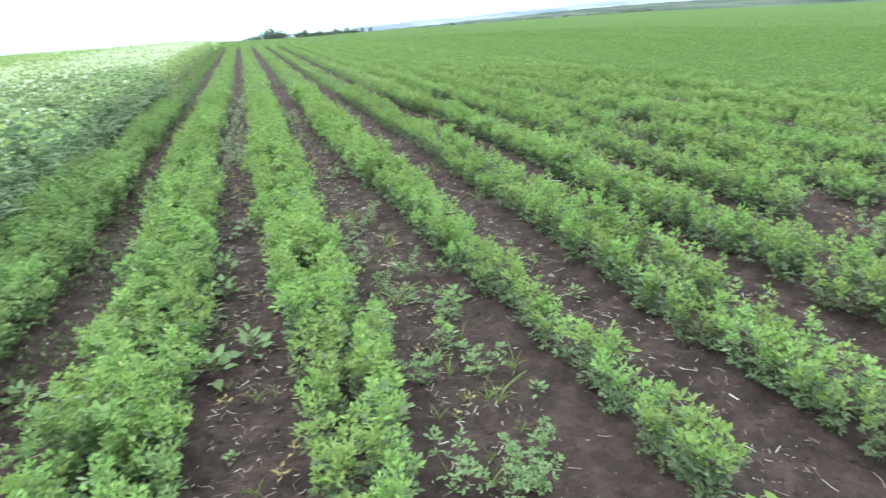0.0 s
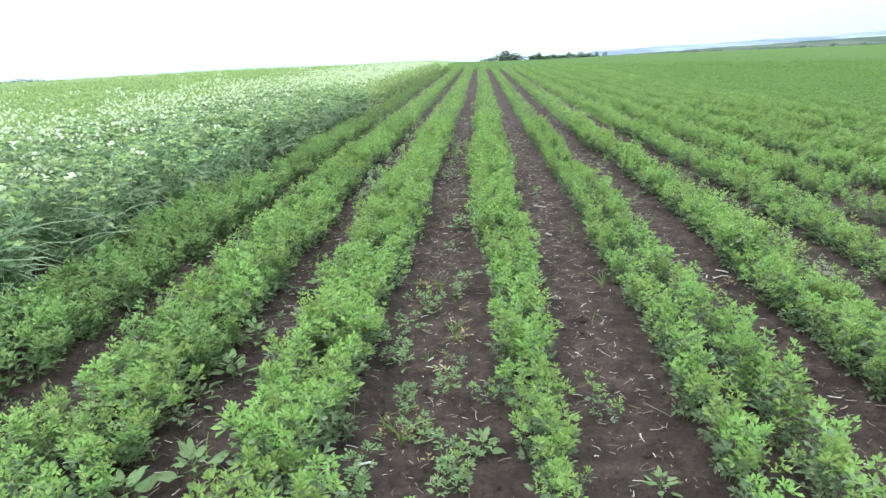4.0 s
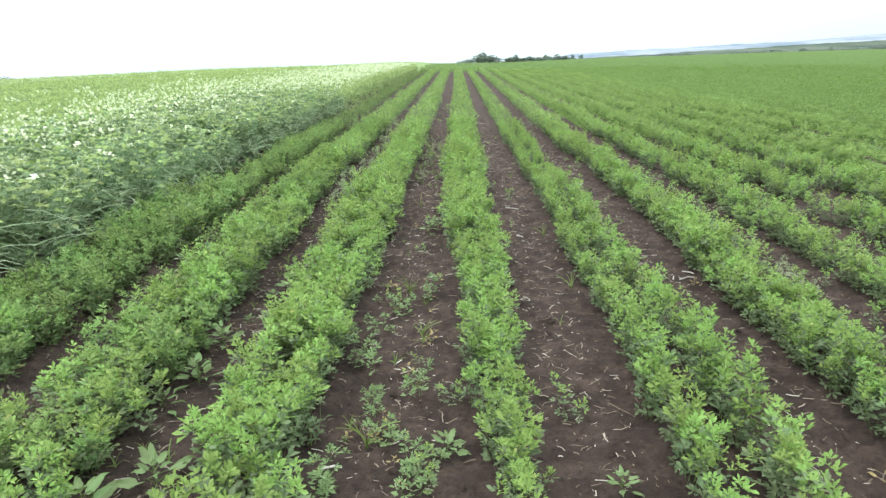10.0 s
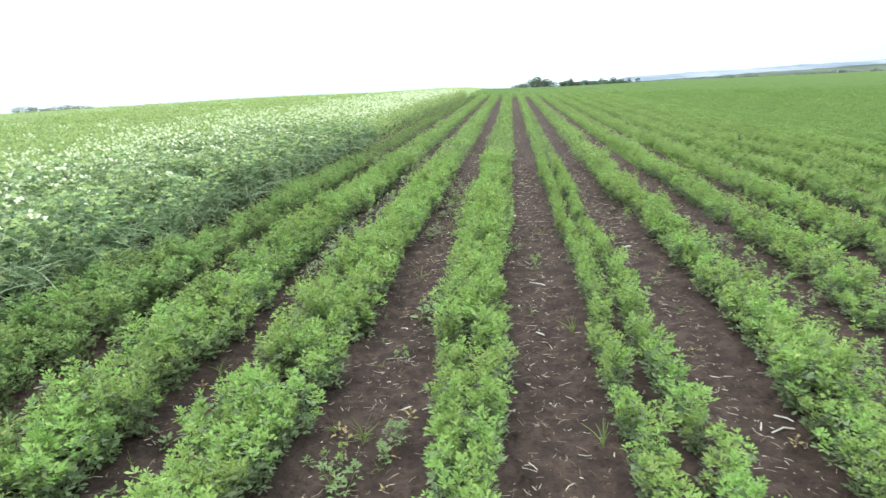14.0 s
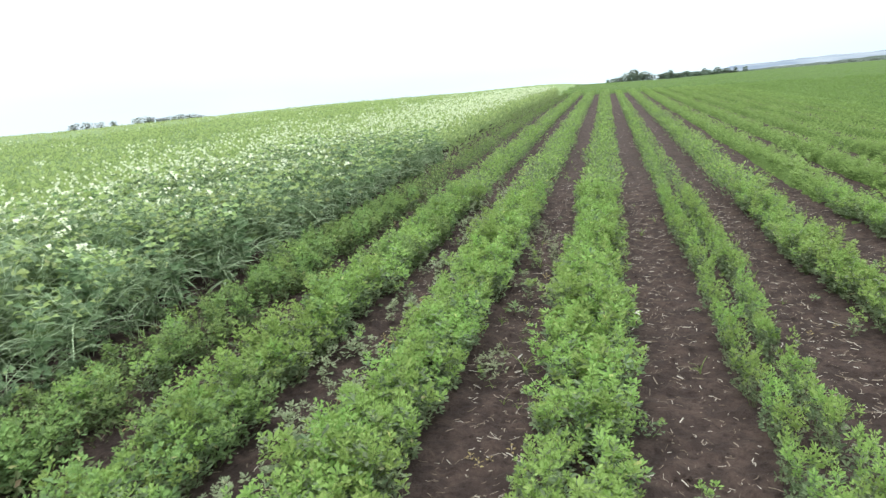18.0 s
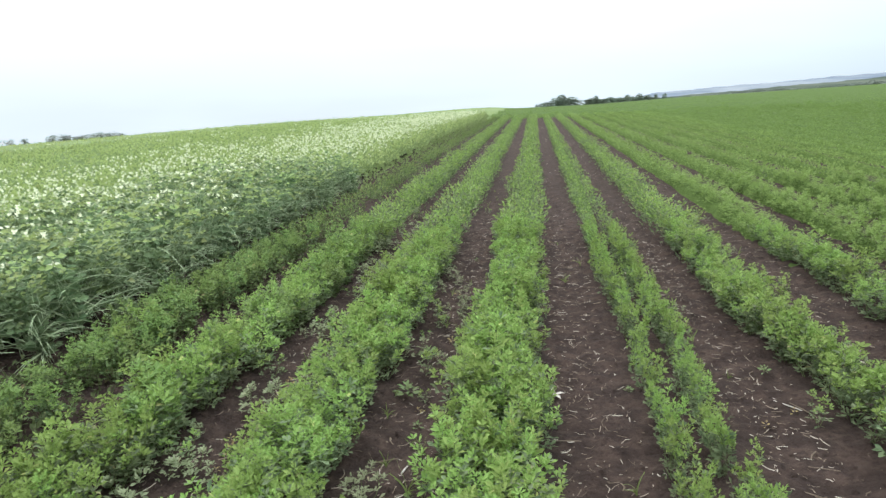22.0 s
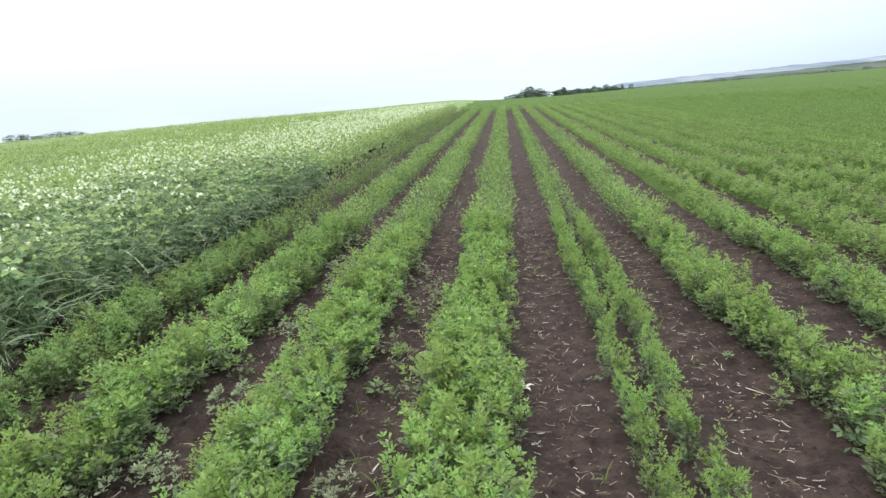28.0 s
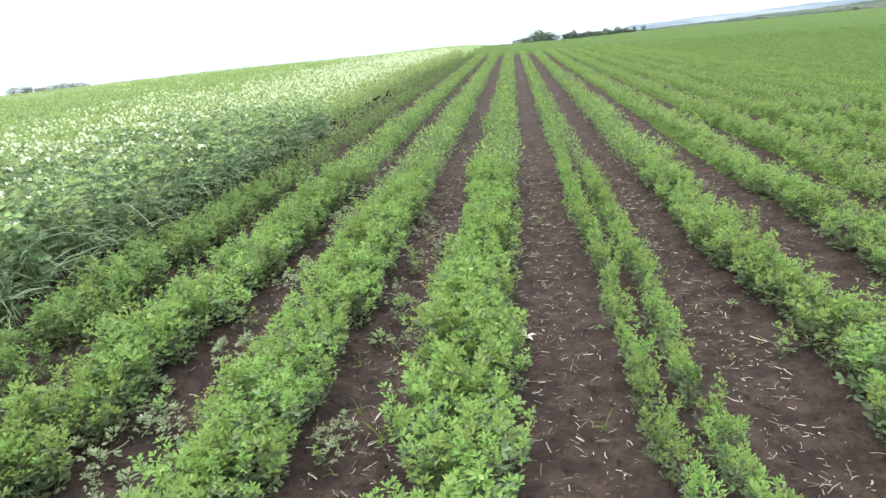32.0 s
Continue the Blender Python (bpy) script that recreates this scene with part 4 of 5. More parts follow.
def farm_building(az, low, wide, tall, far, roof, label):
    """A long shed with a gabled roof, its broad side to the field."""
    x, y = far * math.sin(radians(az)), far * math.cos(radians(az))
    foot = 1.3 + far * math.tan(radians(low)) - 1.2
    ob = tagged(new("farm_building"), label, "building", "farm on the skyline")
    ob.location, ob.rotation_euler = (x, y, foot), (0, 0, -radians(az))
    w, d, h, r = wide / 2, wide * 0.3, 1.2 + tall * 0.55, 1.2 + tall
    link_mesh("wall", [(-w, -d, -3), (w, -d, -3), (w, d, -3), (-w, d, -3), (-w, -d, h), (w, -d, h), (w, d, h), (-w, d, h)],
              [(0, 1, 5, 4), (1, 2, 6, 5), (2, 3, 7, 6), (3, 0, 4, 7), (4, 5, 6, 7)], [WALL], ob)
    o = 0.3
    link_mesh("roof", [(-w - o, -d - o, h - 0.1), (w + o, -d - o, h - 0.1), (w + o, d + o, h - 0.1), (-w - o, d + o, h - 0.1), (-w - o, 0, r), (w + o, 0, r), (-w, 0, h), (w, 0, h)],
              [(0, 1, 5, 4), (2, 3, 4, 5), (0, 4, 3, 6), (1, 7, 2, 5)], [roof], ob)


farm_building(-38.95, -1.78, 4.2, 1.5, 440, ROOF, "hazy pale farm shed with a grey roof among trees")
farm_building(-38.2, -1.80, 5.5, 1.1, 442, ROOF, "long low pale farm shed among far trees")
rng = random.Random(8)
for n in range(34):
    az = 12.0 + n * 0.68 + rng.uniform(-0.25, 0.25)
    dense = 16.0 < az < 21.0 or az > 24.5
    top = float(np.interp(az, [12, 19, 29, 35], [-0.66, -0.40, -0.06, 0.08])) - (0.10 if dense else 0.20) + rng.choice((-0.10, -0.05, 0.0, 0.04, 0.08))
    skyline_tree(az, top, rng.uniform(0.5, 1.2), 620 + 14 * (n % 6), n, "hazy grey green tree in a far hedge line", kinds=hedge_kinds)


def strip_material(name, a, b, scale, stretch):
    """Far land in long level strips."""
    m, n, l, bsdf, out = material(name)
    place = n.new("ShaderNodeMapping")
    place.inputs["Scale"].default_value = (1.0, 1.0, stretch)
    l.new(n.new("ShaderNodeNewGeometry").outputs["Position"], place.inputs["Vector"])
    tex = noise_node(n, l, scale, 5.0, 0.6, place.outputs["Vector"])
    l.new(mixer(n, l, span(n, l, tex.outputs["Fac"], 0.36, 0.64), a, b), bsdf.inputs["Base Color"])
    bsdf.inputs["Roughness"].default_value = 0.95
    bsdf.inputs["Specular IOR Level"].default_value = 0.0
    return m


def hill(name, label, far, az, el, colour_a, colour_b, scale, stretch):
    """A long far ridge with a rounded back."""
    mat = strip_material(name, colour_a, colour_b, scale, stretch)
    a = np.radians(np.linspace(az[0], az[-1], 160))
    top = 1.3 + far * np.tan(np.radians(np.interp(np.degrees(a), az, el))) + 0.0009 * far * (wave(np.degrees(a), 0 * a, 1.3, far) + 0.6 * wave(np.degrees(a), 0 * a, 5.0, far))
    rows_ = []
    for d, k in ((-500, -1.0), (-220, -0.35), (0, 0.0), (260, -0.3), (700, -1.2)):
        z = top + k * 90
        rows_.append(np.stack([(far + d) * np.sin(a), (far + d) * np.cos(a), z], -1))
    v = np.concatenate(rows_)
    i, j = np.meshgrid(np.arange(4), np.arange(159), indexing="ij")
    f = np.stack([i * 160 + j, i * 160 + j + 1, (i + 1) * 160 + j + 1, (i + 1) * 160 + j], -1).reshape(-1, 4)
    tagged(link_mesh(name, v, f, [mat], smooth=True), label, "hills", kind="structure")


# The pale blue of the hills is air haze, painted into their base colour.
hill("backdrop_hills", "wooded hills on the far horizon, blue haze in their colour", 3300, [8.5, 10, 19, 27.5, 33, 40, 60, 80], [-0.72, -0.40, 0.04, 0.42, 0.86, 1.0, 1.0, 0.3],
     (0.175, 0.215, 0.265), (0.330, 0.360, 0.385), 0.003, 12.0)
hill("backdrop_fields", "grey green farmland in the valley before the hills", 1500, [10, 14, 19, 29, 34, 45, 70], [-0.85, -0.62, -0.36, 0.20, 0.40, 0.45, -0.2],
     (0.052, 0.075, 0.062), (0.140, 0.162, 0.125), 0.006, 25.0)


# ---- weeds between the rows ----
def ground_at(x, y):
    return float(land(x, y) + relief(x, y))


def grass_blades(seed):
    """The blades of one tuft, each a mesh of its own."""
    rng = random.Random(seed)
    made = []
    for k in range(8):
        sh = Shape()
        ang, ln = rng.uniform(0, 6.28), rng.uniform(0.06, 0.15)
        out = np.array((math.cos(ang), math.sin(ang), 0))
        lean = rng.uniform(0.3, 1.0)
        pts = [out * ln * lean * t * t + np.array((0, 0, ln * (t - 0.35 * lean * t * t))) for t in np.linspace(0, 1, 6)]
        ribbon(sh, pts, rng.uniform(0.005, 0.009), 0, ang)
        made.append(("blade", mesh_data("blade", *sh.arrays()[:2], [GRASS])))
    return made


def broad_leaves(seed, count, size, tall, leaf=WEED, stem=STEM):
    """A short stalk and the single leaves round it, each a blade with two toothed sides on its own leaf stalk."""
    rng = random.Random(seed)
    st = Shape()
    ribbon(st, [(0, 0, 0), (0.002, 0.001, tall * 0.5), (0.004, 0.002, tall)], 0.006, 0)
    made = []
    for k in range(count):
        sh = Shape()
        t = (k + 0.5) / count
        ang = k * 2.4 + rng.uniform(-0.3, 0.3)
        p = np.array((0, 0, tall * (0.10 + 0.88 * t)))
        d = np.array((math.cos(ang), math.sin(ang), 0.10 + 0.8 * t + rng.uniform(-0.15, 0.15)))
        a, b, c = frame_from(d, rng.uniform(-0.4, 0.4))
        big = size * (1.2 - 0.6 * t) * rng.uniform(0.8, 1.2)
        q = p + a * big * rng.uniform(0.4, 0.8) * (1.2 - 0.6 * t)
        fold, wide = rng.uniform(0.02, 0.10), rng.uniform(0.26, 0.34)
        spine = [q, q + a * big * 0.4 - c * big * fold, q + a * big * 0.75 - c * big * fold, q + a * big * 1.1 - c * big * (fold + 0.16)]
        left = [q + a * big * u + b * big * wide * w for u, w in ((0.15, 0.75), (0.38, 1.0), (0.55, 0.78), (0.72, 0.72), (0.9, 0.35))]
        right = [q + a * big * u - b * big * wide * w for u, w in ((0.15, 0.75), (0.38, 1.0), (0.55, 0.78), (0.72, 0.72), (0.9, 0.35))]
        v = spine + left + right
        f = []
        for o, turn in ((4, False), (9, True)):
            side = [(0, o, 1), (o, o + 1, 1), (1, o + 1, o + 2), (1, o + 2, 2), (o + 2, o + 3, 2), (2, o + 3, o + 4), (2, o + 4, 3)]
            f += [x[::-1] for x in side] if turn else side
        sh.add(v, f, 0)
        ribbon_to = [p, (p + q) / 2 + np.array((0, 0, 0.002)), q + a * big * 0.05]
        stalk_part = Shape()
        ribbon(stalk_part, ribbon_to, 0.0035, 0, ang)
        made.append(("leaf", mesh_data("leaf", *sh.arrays()[:2], [leaf], smooth=False)))
        made.append(("leaf_stalk", mesh_data("leaf_stalk", *stalk_part.arrays()[:2], [stem])))
    return made + [("stalk", mesh_data("stalk", *st.arrays()[:2], [stem]))]


grass_kinds = [grass_blades(700 + k) for k in range(4)]
dry_kinds = [broad_leaves(760 + k, 6 + k, 0.026 + 0.003 * k, 0.05 + 0.015 * k, DRY, STRAW) for k in range(3)]
broad_kinds = [broad_leaves(720 + k, 13 + 2 * k, 0.040 + 0.003 * k, 0.055 + 0.012 * k) for k in range(4)]


def weed(kind, x, y, s=1.0, n=0):
    z = ground_at(x, y) - 0.004
    rng = random.Random(n * 31 + int(x * 100) * 7 + int(y * 100))
    parts = []
    if kind == "grass":
        thing = tagged(new("grass_tuft"), "small light green grass tuft on bare soil", "weed", "weeds between the rows")
        parts = grass_kinds[n % 4]
    elif kind == "broad":
        thing = tagged(new("broadleaf_weed"), "low green broad-leaved weed on bare soil", "weed", "weeds between the rows")
        parts = broad_kinds[n % 4]
        s *= 0.64 if s < 1.25 else 0.78
    elif kind == "dry":
        thing = tagged(new("withered_weed"), "small yellowed withered weed on bare soil", "weed", "weeds between the rows")
        parts = dry_kinds[n % 3]
        s *= 0.8
    else:
        thing = tagged(new("alfalfa_seedling", thin_meshes[n % 4]), "single thin alfalfa plant standing between the rows", "plant", "weeds between the rows")
    thing.location, thing.rotation_euler, thing.scale = (x, y, z), (0, 0, rng.uniform(0, 6.28)), (s, s, s)
    for part_name, me in parts:
        new(part_name, me).parent = thing


WEEDS = [("broad", -0.31, -0.80, 1.1), ("broad", -0.13, -0.86, 1.3), ("sprig", -0.20, -1.00, 0.8), ("grass", -0.40, -0.83, 1.2), ("sprig", 0.28, -0.64, 0.9), ("broad", 0.40, -1.01, 1.2),
         ("broad", -0.26, 1.93, 1.2), ("broad", -0.42, 4.84, 1.0), ("grass", -0.36, -0.24, 0.8), ("grass", -0.25, -0.03, 0.9), ("grass", -0.36, 0.60, 0.9), ("broad", -1.14, -0.39, 1.5),
         ("broad", -1.10, 0.51, 1.1), ("sprig", -1.15, -0.74, 1.0), ("grass", 0.53, 0.60, 0.8), ("sprig", -0.12, -0.55, 0.7), ("broad", -0.15, -0.89, 1.0), ("sprig", -0.26, -1.24, 0.9),
         ("broad", -1.16, -1.16, 1.6), ("broad", -1.02, -1.02, 1.5), ("broad", -1.72, -1.26, 1.4), ("broad", -1.20, -0.58, 1.3), ("broad", -1.02, 0.63, 1.3), ("broad", -1.14, -0.10, 1.3), ("broad", -1.81, -1.10, 1.6), ("grass", -0.12, -1.52, 0.9), ("broad", -0.10, -1.67, 0.8),
         ("grass", -0.25, -1.69, 1.0), ("sprig", -1.04, 2.32, 0.9), ("broad", -0.22, 2.23, 0.9), ("grass", -0.26, 0.06, 0.8), ("grass", -0.41, -2.03, 0.8), ("broad", -0.29, 1.83, 1.3),
         ("sprig", 0.37, 2.78, 0.7), ("grass", 0.52, 1.65, 0.8), ("sprig", 0.22, 3.21, 0.7), ("grass", -0.40, 2.48, 0.9), ("broad", 1.19, 4.71, 0.7), ("sprig", 1.25, 4.26, 0.8),
         ("grass", 0.47, 3.75, 0.7), ("sprig", -0.45, 5.34, 0.9), ("sprig", -0.41, 4.66, 0.9), ("broad", -0.45, 4.42, 1.2), ("grass", -0.31, 3.70, 1.1), ("broad", 0.55, 4.51, 0.7),
         ("broad", 0.17, 4.31, 0.8), ("sprig", -1.18, 4.57, 0.8), ("sprig", -1.21, 3.81, 1.0), ("sprig", 1.70, 4.42, 0.9), ("broad", -1.05, 1.3, 1.0), ("sprig", -1.1, 5.2, 0.8)]
for n, (kind, x, y, s) in enumerate(WEEDS):
    weed(kind, x, y, s, n)
rng = random.Random(12)
for n in range(130):
    lane = rng.choice((-0.35, -0.35, -0.35, -1.05, -1.05, -1.05, -1.75, 0.35, 1.05, 1.75))
    weed(rng.choice(("grass", "grass", "broad", "dry", "grass", "sprig")) if lane < 0 else rng.choice(("grass", "dry")), lane + rng.uniform(-0.14, 0.14), rng.uniform(-2.4, 12.0) if lane < 0 else rng.uniform(0, 12),
         rng.uniform(0.35, 0.75), n)
for n in range(60):
    weed(rng.choice(("grass", "dry", "broad", "grass", "sprig")), rng.choice((-0.35, -0.35, -1.05)) + rng.uniform(-0.16, 0.16), rng.uniform(-2.2, 6.5), rng.uniform(0.3, 0.6), n)

for n in range(60):
    lane = rng.choice((-0.35, -0.35, -1.05))
    weed(rng.choice(("broad", "grass", "grass", "grass", "dry", "dry")), lane + rng.uniform(-0.17, 0.17), rng.uniform(-2.3, 0.8) if lane > -1 else rng.uniform(-1.9, 2.5), rng.uniform(0.4, 0.8), n)

for n in range(46):
    lane = rng.choice((-0.35, -0.35, -0.35, -1.05, -1.05, -1.75, 1.05))
    weed("dry", lane + rng.uniform(-0.18, 0.18), rng.uniform(-2.2, 7.5), rng.uniform(0.5, 1.1), n)


# ---- straw and stalks on the soil ----
def stalk_mesh(name, points, radius, mat, sides=6):
    """A broken stalk: a bent round rod with blunt ends."""
    bm = bmesh.new()
    rings = []
    pts = [Vector(p) for p in points]
    for i, p in enumerate(pts):
        d = (pts[min(i + 1, len(pts) - 1)] - pts[max(i - 1, 0)]).normalized()
        side = d.cross(Vector((0, 0, 1))).normalized()
        up = side.cross(d)
        r = radius * (0.8 if i in (0, len(pts) - 1) else 1.0)
        rings.append([bm.verts.new(p + r * (math.cos(a) * side + math.sin(a) * up)) for a in [2 * math.pi * q / sides for q in range(sides)]])
    for a, b in zip(rings, rings[1:]):
        for q in range(sides):
            bm.faces.new((a[q], a[(q + 1) % sides], b[(q + 1) % sides], b[q]))
    bm.faces.new(rings[0][::-1])
    bm.faces.new(rings[-1])
    me = bpy.data.meshes.new(name)
    bm.to_mesh(me)
    bm.free()
    me.materials.append(mat)
    return me


def stalk(x, y, length, radius, turn, bend, mat, label):
    radius *= 0.5
    me = stalk_mesh("stalk_piece", [(-length / 2, 0, radius), (-length * 0.1, bend * 0.5, radius * 1.2), (length * 0.15, bend, radius * 1.2), (length / 2, bend * 0.2, radius)], radius, mat)
    ob = tagged(new("stalk_piece", me), label, "crop residue", "stalk pieces on the soil")
    ob.location, ob.rotation_euler = (x, y, ground_at(x, y) + 0.003), (0, 0, turn)


PALE_LABEL = "bleached broken stalk lying on dark soil"
for x, y, ln, r, turn, bend, mat in [(-0.50, -0.94, 0.07, 0.008, 0.1, 0.01, PALE), (-0.29, -0.28, 0.06, 0.006, 2.2, 0.0, PALE), (-0.35, -0.22, 0.05, 0.005, 1.0, 0.0, PALE), (0.27, -0.21, 0.05, 0.004, 0.3, 0.01, STRAW),
                                     (0.37, 2.48, 0.13, 0.007, -0.6, 0.015, PALE), (1.16, -0.62, 0.09, 0.005, 0.2, 0.01, STRAW), (1.21, 0.74, 0.10, 0.007, 0.3, 0.02, PALE), (1.24, 0.82, 0.07, 0.007, -0.7, 0.01, PALE),
                                     (1.15, 0.79, 0.06, 0.006, 1.2, 0.0, PALE), (-0.24, 0.85, 0.05, 0.007, 0.8, 0.0, PALE), (1.10, 3.37, 0.07, 0.011, 0.5, 0.0, PALE), (1.11, 1.21, 0.08, 0.004, -0.4, 0.0, PALE),
                                     (0.35, 1.64, 0.06, 0.009, -0.8, 0.0, PALE), (-1.26, 1.66, 0.08, 0.007, 0.3, 0.0, STRAW), (0.44, 4.80, 0.15, 0.004, 0.9, 0.03, STRAW), (0.25, 4.06, 0.12, 0.004, 0.05, 0.0, STRAW),
                                     (-0.35, 3.84, 0.05, 0.008, 1.3, 0.0, PALE), (1.20, 4.40, 0.16, 0.005, -0.9, 0.01, PALE), (1.23, 4.36, 0.14, 0.004, -1.1, 0.0, STRAW), (1.06, 3.80, 0.12, 0.004, -0.7, 0.01, STRAW),
                                     (-0.44, 3.90, 0.10, 0.004, 0.4, 0.0, STRAW), (-0.30, 4.86, 0.05, 0.006, 0.5, 0.0, PALE), (1.14, 3.95, 0.10, 0.004, -0.2, 0.0, STRAW), (0.62, 0.1, 0.09, 0.004, -0.8, 0.02, STRAW), (0.50, -0.6, 0.12, 0.004, -0.9, 0.0, STRAW)]:
    stalk(x, y, ln, r, turn, bend, mat, PALE_LABEL if mat is PALE else "thin straw piece lying on dark soil")


def husk():
    """The split white husk with one curled flap standing up."""
    sh = Shape()
    for turn, rise, ln in ((0.5, 0.10, 0.085), (2.0, 0.9, 0.07), (-0.7, 0.06, 0.06)):
        d = np.array((math.cos(turn), math.sin(turn), rise))
        side = np.cross(d, (0, 0, 1.0))
        side /= np.linalg.norm(side)
        w = [0.006, 0.015, 0.013, 0.003]
        c = [d * ln * t + np.array((0, 0, 0.008 + 0.018 * math.sin(3 * t))) for t in (0, 0.35, 0.7, 1)]
        v = [p + side * q for p, q in zip(c, w)] + [p - np.array((0, 0, 0.007)) for p in c] + [p - side * q for p, q in zip(c, w)]
        f = []
        for i in range(3):
            for o in (0, 4):
                f += [(o + i, o + i + 1, o + i + 4), (o + i + 1, o + i + 5, o + i + 4)]
        sh.add(v, f, 0)
    ob = link_mesh("stalk_husk", *sh.arrays()[:2], [PALE], smooth=True)
    tagged(ob, "split white husk curling up from dark soil", "crop residue")
    ob.location, ob.scale = (0.215, 4.43, ground_at(0.215, 4.43) + 0.002), (0.62, 0.62, 0.62)


husk()


def litter(name, label, count, seed, mat, long, thick, xr, yr, lanes=True):
    """Small flat straw bits strewn over the lanes; nobody could count them."""
    gen = np.random.default_rng(seed)
    x = gen.uniform(*xr, count)
    if lanes:
        x = ROW * (np.round(x / ROW - 0.5) + 0.5) + gen.normal(0, 0.13, count)
    y = gen.uniform(*yr, count)
    z = land(x, y) + relief(x, y) + 0.004
    ln, w, a = (long[0] + (long[1] - long[0]) * gen.uniform(0, 1, count) ** 1.9) / 2, gen.uniform(*thick, count) / 2, gen.uniform(0, 3.14, count)
    ca, sa, tilt = np.cos(a), np.sin(a), gen.normal(0, 0.12, count) * ln
    bow = gen.normal(0, 0.22, count) * ln
    def at(u, s, h):
        return np.stack([x + ca * u - sa * s, y + sa * u + ca * s, z + h], -1)
    # two ends and a middle pushed aside, each with a raised spine
    v = np.stack([at(-ln, -w, -tilt), at(-ln, w, -tilt), at(-ln, 0 * w, w - tilt), at(0 * ln, bow - w, 0 * w), at(0 * ln, bow + w, 0 * w), at(0 * ln, bow, w),
                  at(ln, -w, tilt), at(ln, w, tilt), at(ln, 0 * w, w + tilt)], 1).reshape(-1, 3)
    base = (np.arange(count) * 9)[:, None]
    f = np.concatenate([base + np.array(t) for t in ((0, 3, 5), (0, 5, 2), (1, 2, 5), (1, 5, 4), (3, 6, 8), (3, 8, 5), (4, 5, 8), (4, 8, 7))])
    tagged(link_mesh(name, v, f, [mat]), label, "crop residue", kind="stuff")


litter("straw_litter", "pale chopped straw strewn over the dark soil", 9500, 41, STRAW, (0.005, 0.048), (0.0016, 0.0056), (-2.1, 3.5), (-2.8, 9.0))
litter("lane_straw", "long pale straw lying in the trodden lanes", 5600, 43, STRAW, (0.008, 0.060), (0.0014, 0.0040), (-1.35, 1.75), (-2.6, 7.5))
litter("distant_straw", "pale straw specks on the soil further along", 1800, 42, STRAW, (0.02, 0.06), (0.003, 0.007), (-2.1, 4.2), (9.0, 30.0))


def withered_growth():
    """Dried, stunted plants round the worn spots of the wide stand."""
    gen = np.random.default_rng(61)
    spots = np.repeat(np.array(HOLES), 5, axis=0) + gen.normal(0, 0.16, (5 * len(HOLES), 2))
    x, y = spots[:, 0], spots[:, 1]
    shapes = [tuft_shape(400 + k, leaves=9, height=0.10, spread=0.07, size=0.03) for k in range(3)]
    v, f, s = scatter(shapes, np.stack([x, y, land(x, y) + relief(x, y)], 1), gen.uniform(0, 6.28, len(x)), gen.uniform(0.5, 1.0, len(x)), gen.integers(0, 3, len(x)))
    tagged(link_mesh("withered_growth", v, f, [DRY, OLIVE]), "brown withered stunted plants in the thin spots", "plant", kind="stuff")


withered_growth()


def soil_clods():
    """Crumbs and clods of loose soil along the lanes."""
    gen = np.random.default_rng(71)
    n = 12000
    x = ROW * (np.round(gen.uniform(-2.0, 3.4, n) / ROW - 0.5) + 0.5) + gen.normal(0, 0.14, n)
    y = -2.8 + 12.5 * gen.uniform(0, 1, n) ** 1.3
    r = 0.003 + 0.013 * gen.uniform(0, 1, n) ** 3
    base = np.array([(1, 0, 0), (0.3, 0.95, 0), (-0.8, 0.6, 0), (-0.8, -0.6, 0), (0.3, -0.95, 0), (0.1, 0, 0.75)])
    v = base[None] * (1 + gen.uniform(-0.3, 0.3, (n, 6, 1))) * r[:, None, None] * np.array((1, 1, 0.9))
    v = v + np.stack([x, y, land(x, y) + relief(x, y) - 0.001], 1)[:, None]
    f = (np.arange(n) * 6)[:, None, None] + np.array([(0, 1, 5), (1, 2, 5), (2, 3, 5), (3, 4, 5), (4, 0, 5)])[None]
    tagged(link_mesh("soil_clods", v.reshape(-1, 3), f.reshape(-1, 3), [SOIL]), "loose dark soil crumbs along the lanes", "soil", kind="stuff")


soil_clods()


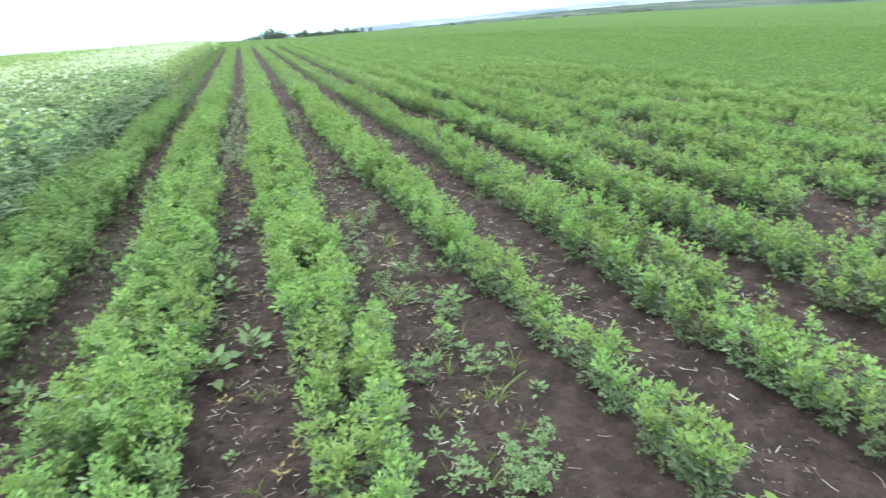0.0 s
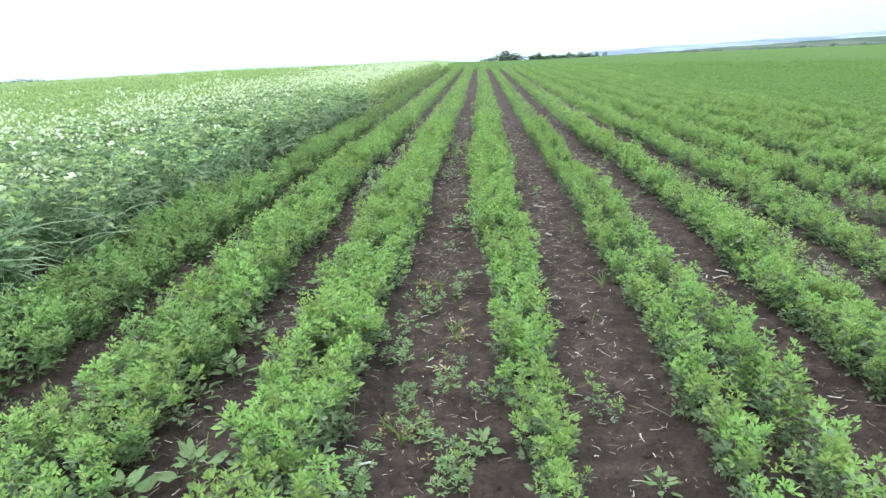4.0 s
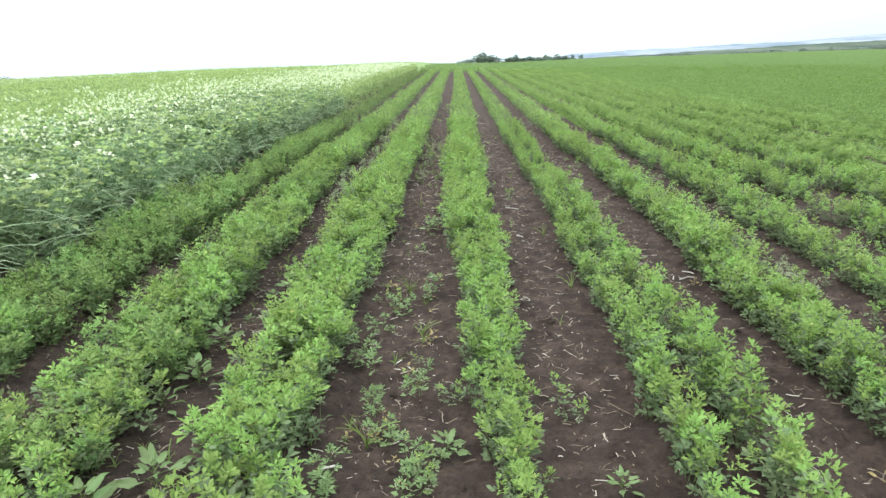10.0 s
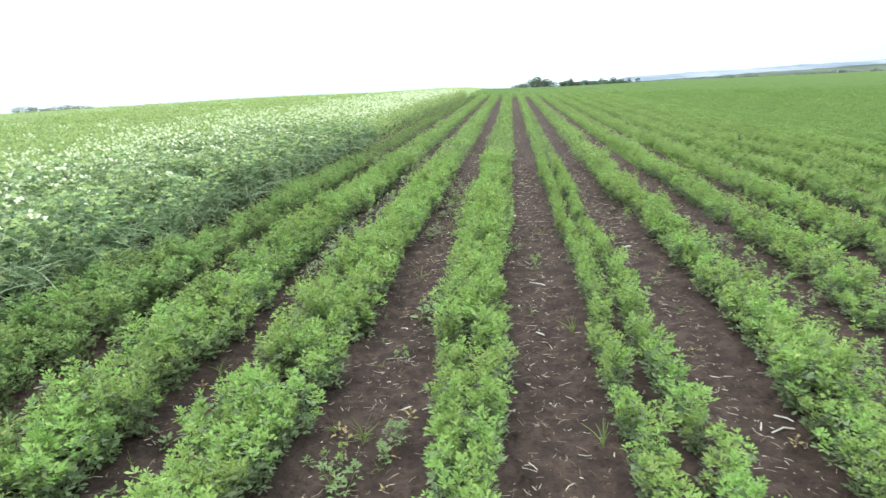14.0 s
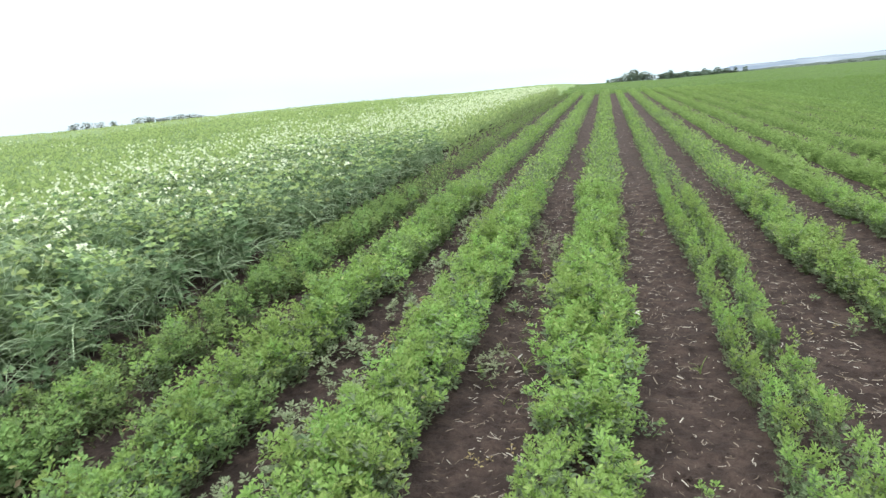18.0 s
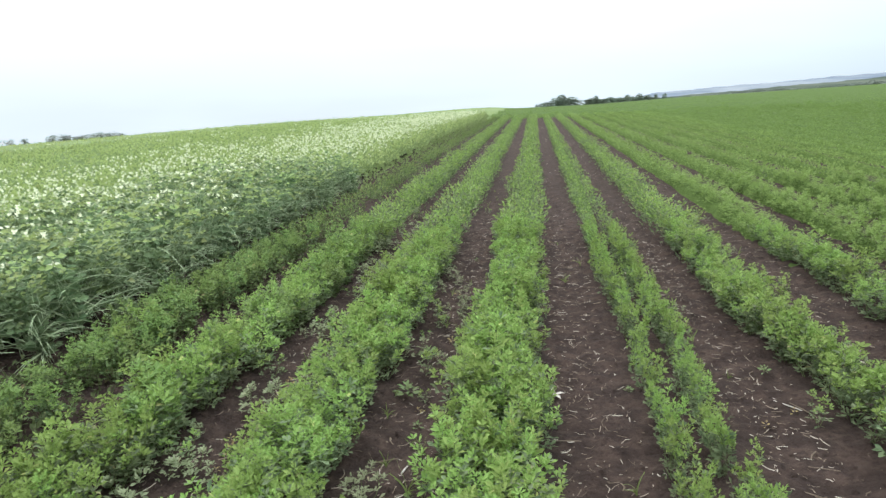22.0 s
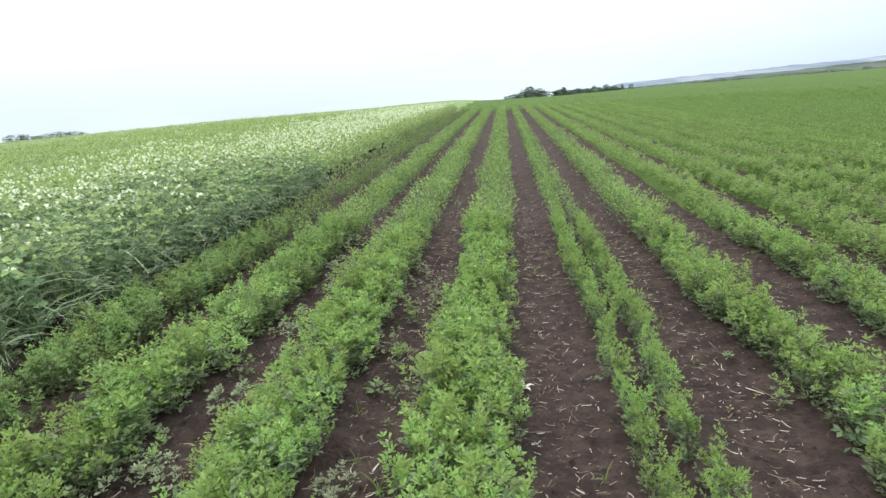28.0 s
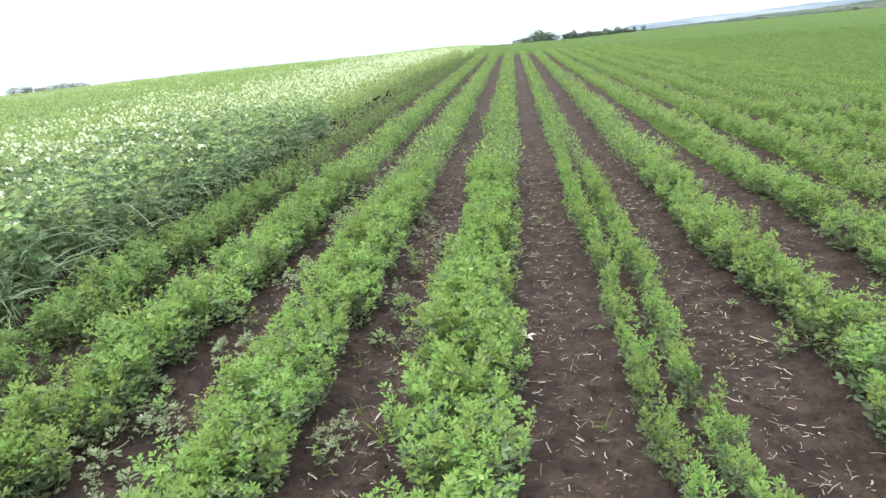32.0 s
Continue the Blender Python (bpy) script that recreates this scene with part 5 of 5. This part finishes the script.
def undergrowth(name, label, n, xr, yr, seed, mats, keep, size=0.03, upright=False):
    """Low weeds and creeping shoots that nobody could count; the upright ones have leafy stems."""
    gen = np.random.default_rng(seed)
    x = gen.uniform(*xr, n)
    y = yr[0] + (yr[1] - yr[0]) * gen.uniform(0, 1, n) ** 1.2
    ok = (wave(x, y, 3.1, 11) > -0.3) & ((x < -1.95) | (gen.uniform(0, 1, n) < keep))
    x, y = x[ok], y[ok]
    shapes = thin_shapes if upright else [tuft_shape(440 + k, leaves=16, height=0.13, spread=0.09, size=size, low=0.1) for k in range(4)]
    v, f, s = scatter(shapes, np.stack([x, y, land(x, y) + relief(x, y)], 1), gen.uniform(0, 6.28, len(x)), gen.uniform(0.6, 1.3, len(x)) * (0.75 if upright else 1), gen.integers(0, 4, len(x)))
    tagged(link_mesh(name, v, f, mats, slots=s), label, "weed", kind="stuff")


undergrowth("undergrowth", "low olive green weeds under the edge of the peas", 1500, (-2.50, -1.58), (-2.6, 8.5), 83, [OLIVE, OLIVE], 0.45)
undergrowth("lane_growth", "low green seedlings in the lanes of the wide stand", 1500, (3.2, 9.5), (-2.6, 11.4), 84, [LEAF, LEAF], 0.75, 0.032)
undergrowth("lane_growth", "scattered green seedlings between the rows of the wide stand", 520, (1.65, 4.6), (-2.6, 3.5), 88, [LEAF, LEAF_YOUNG, STEM], 0.6, upright=True)
undergrowth("sprawling_weeds", "pale grey green weeds sprawling along the lane", 140, (-1.28, -0.90), (2.5, 9.0), 85, [SAGE, SAGE, STEM], 0.55, upright=True)
undergrowth("sprawling_weeds", "pale grey green weeds sprawling beside the thin row", 34, (-0.56, -0.26), (3.5, 8.0), 86, [SAGE, SAGE, STEM], 0.4, upright=True)
undergrowth("sprawling_weeds", "pale grey green weeds at the foot of the row", 90, (0.95, 1.95), (0.5, 9.0), 87, [SAGE, SAGE, STEM], 0.35, upright=True)
undergrowth("sprawling_weeds", "small green weeds creeping over the bare lane", 75, (-0.64, -0.20), (-2.1, 0.6), 89, [WEED, WEED, STEM], 0.6, upright=True)
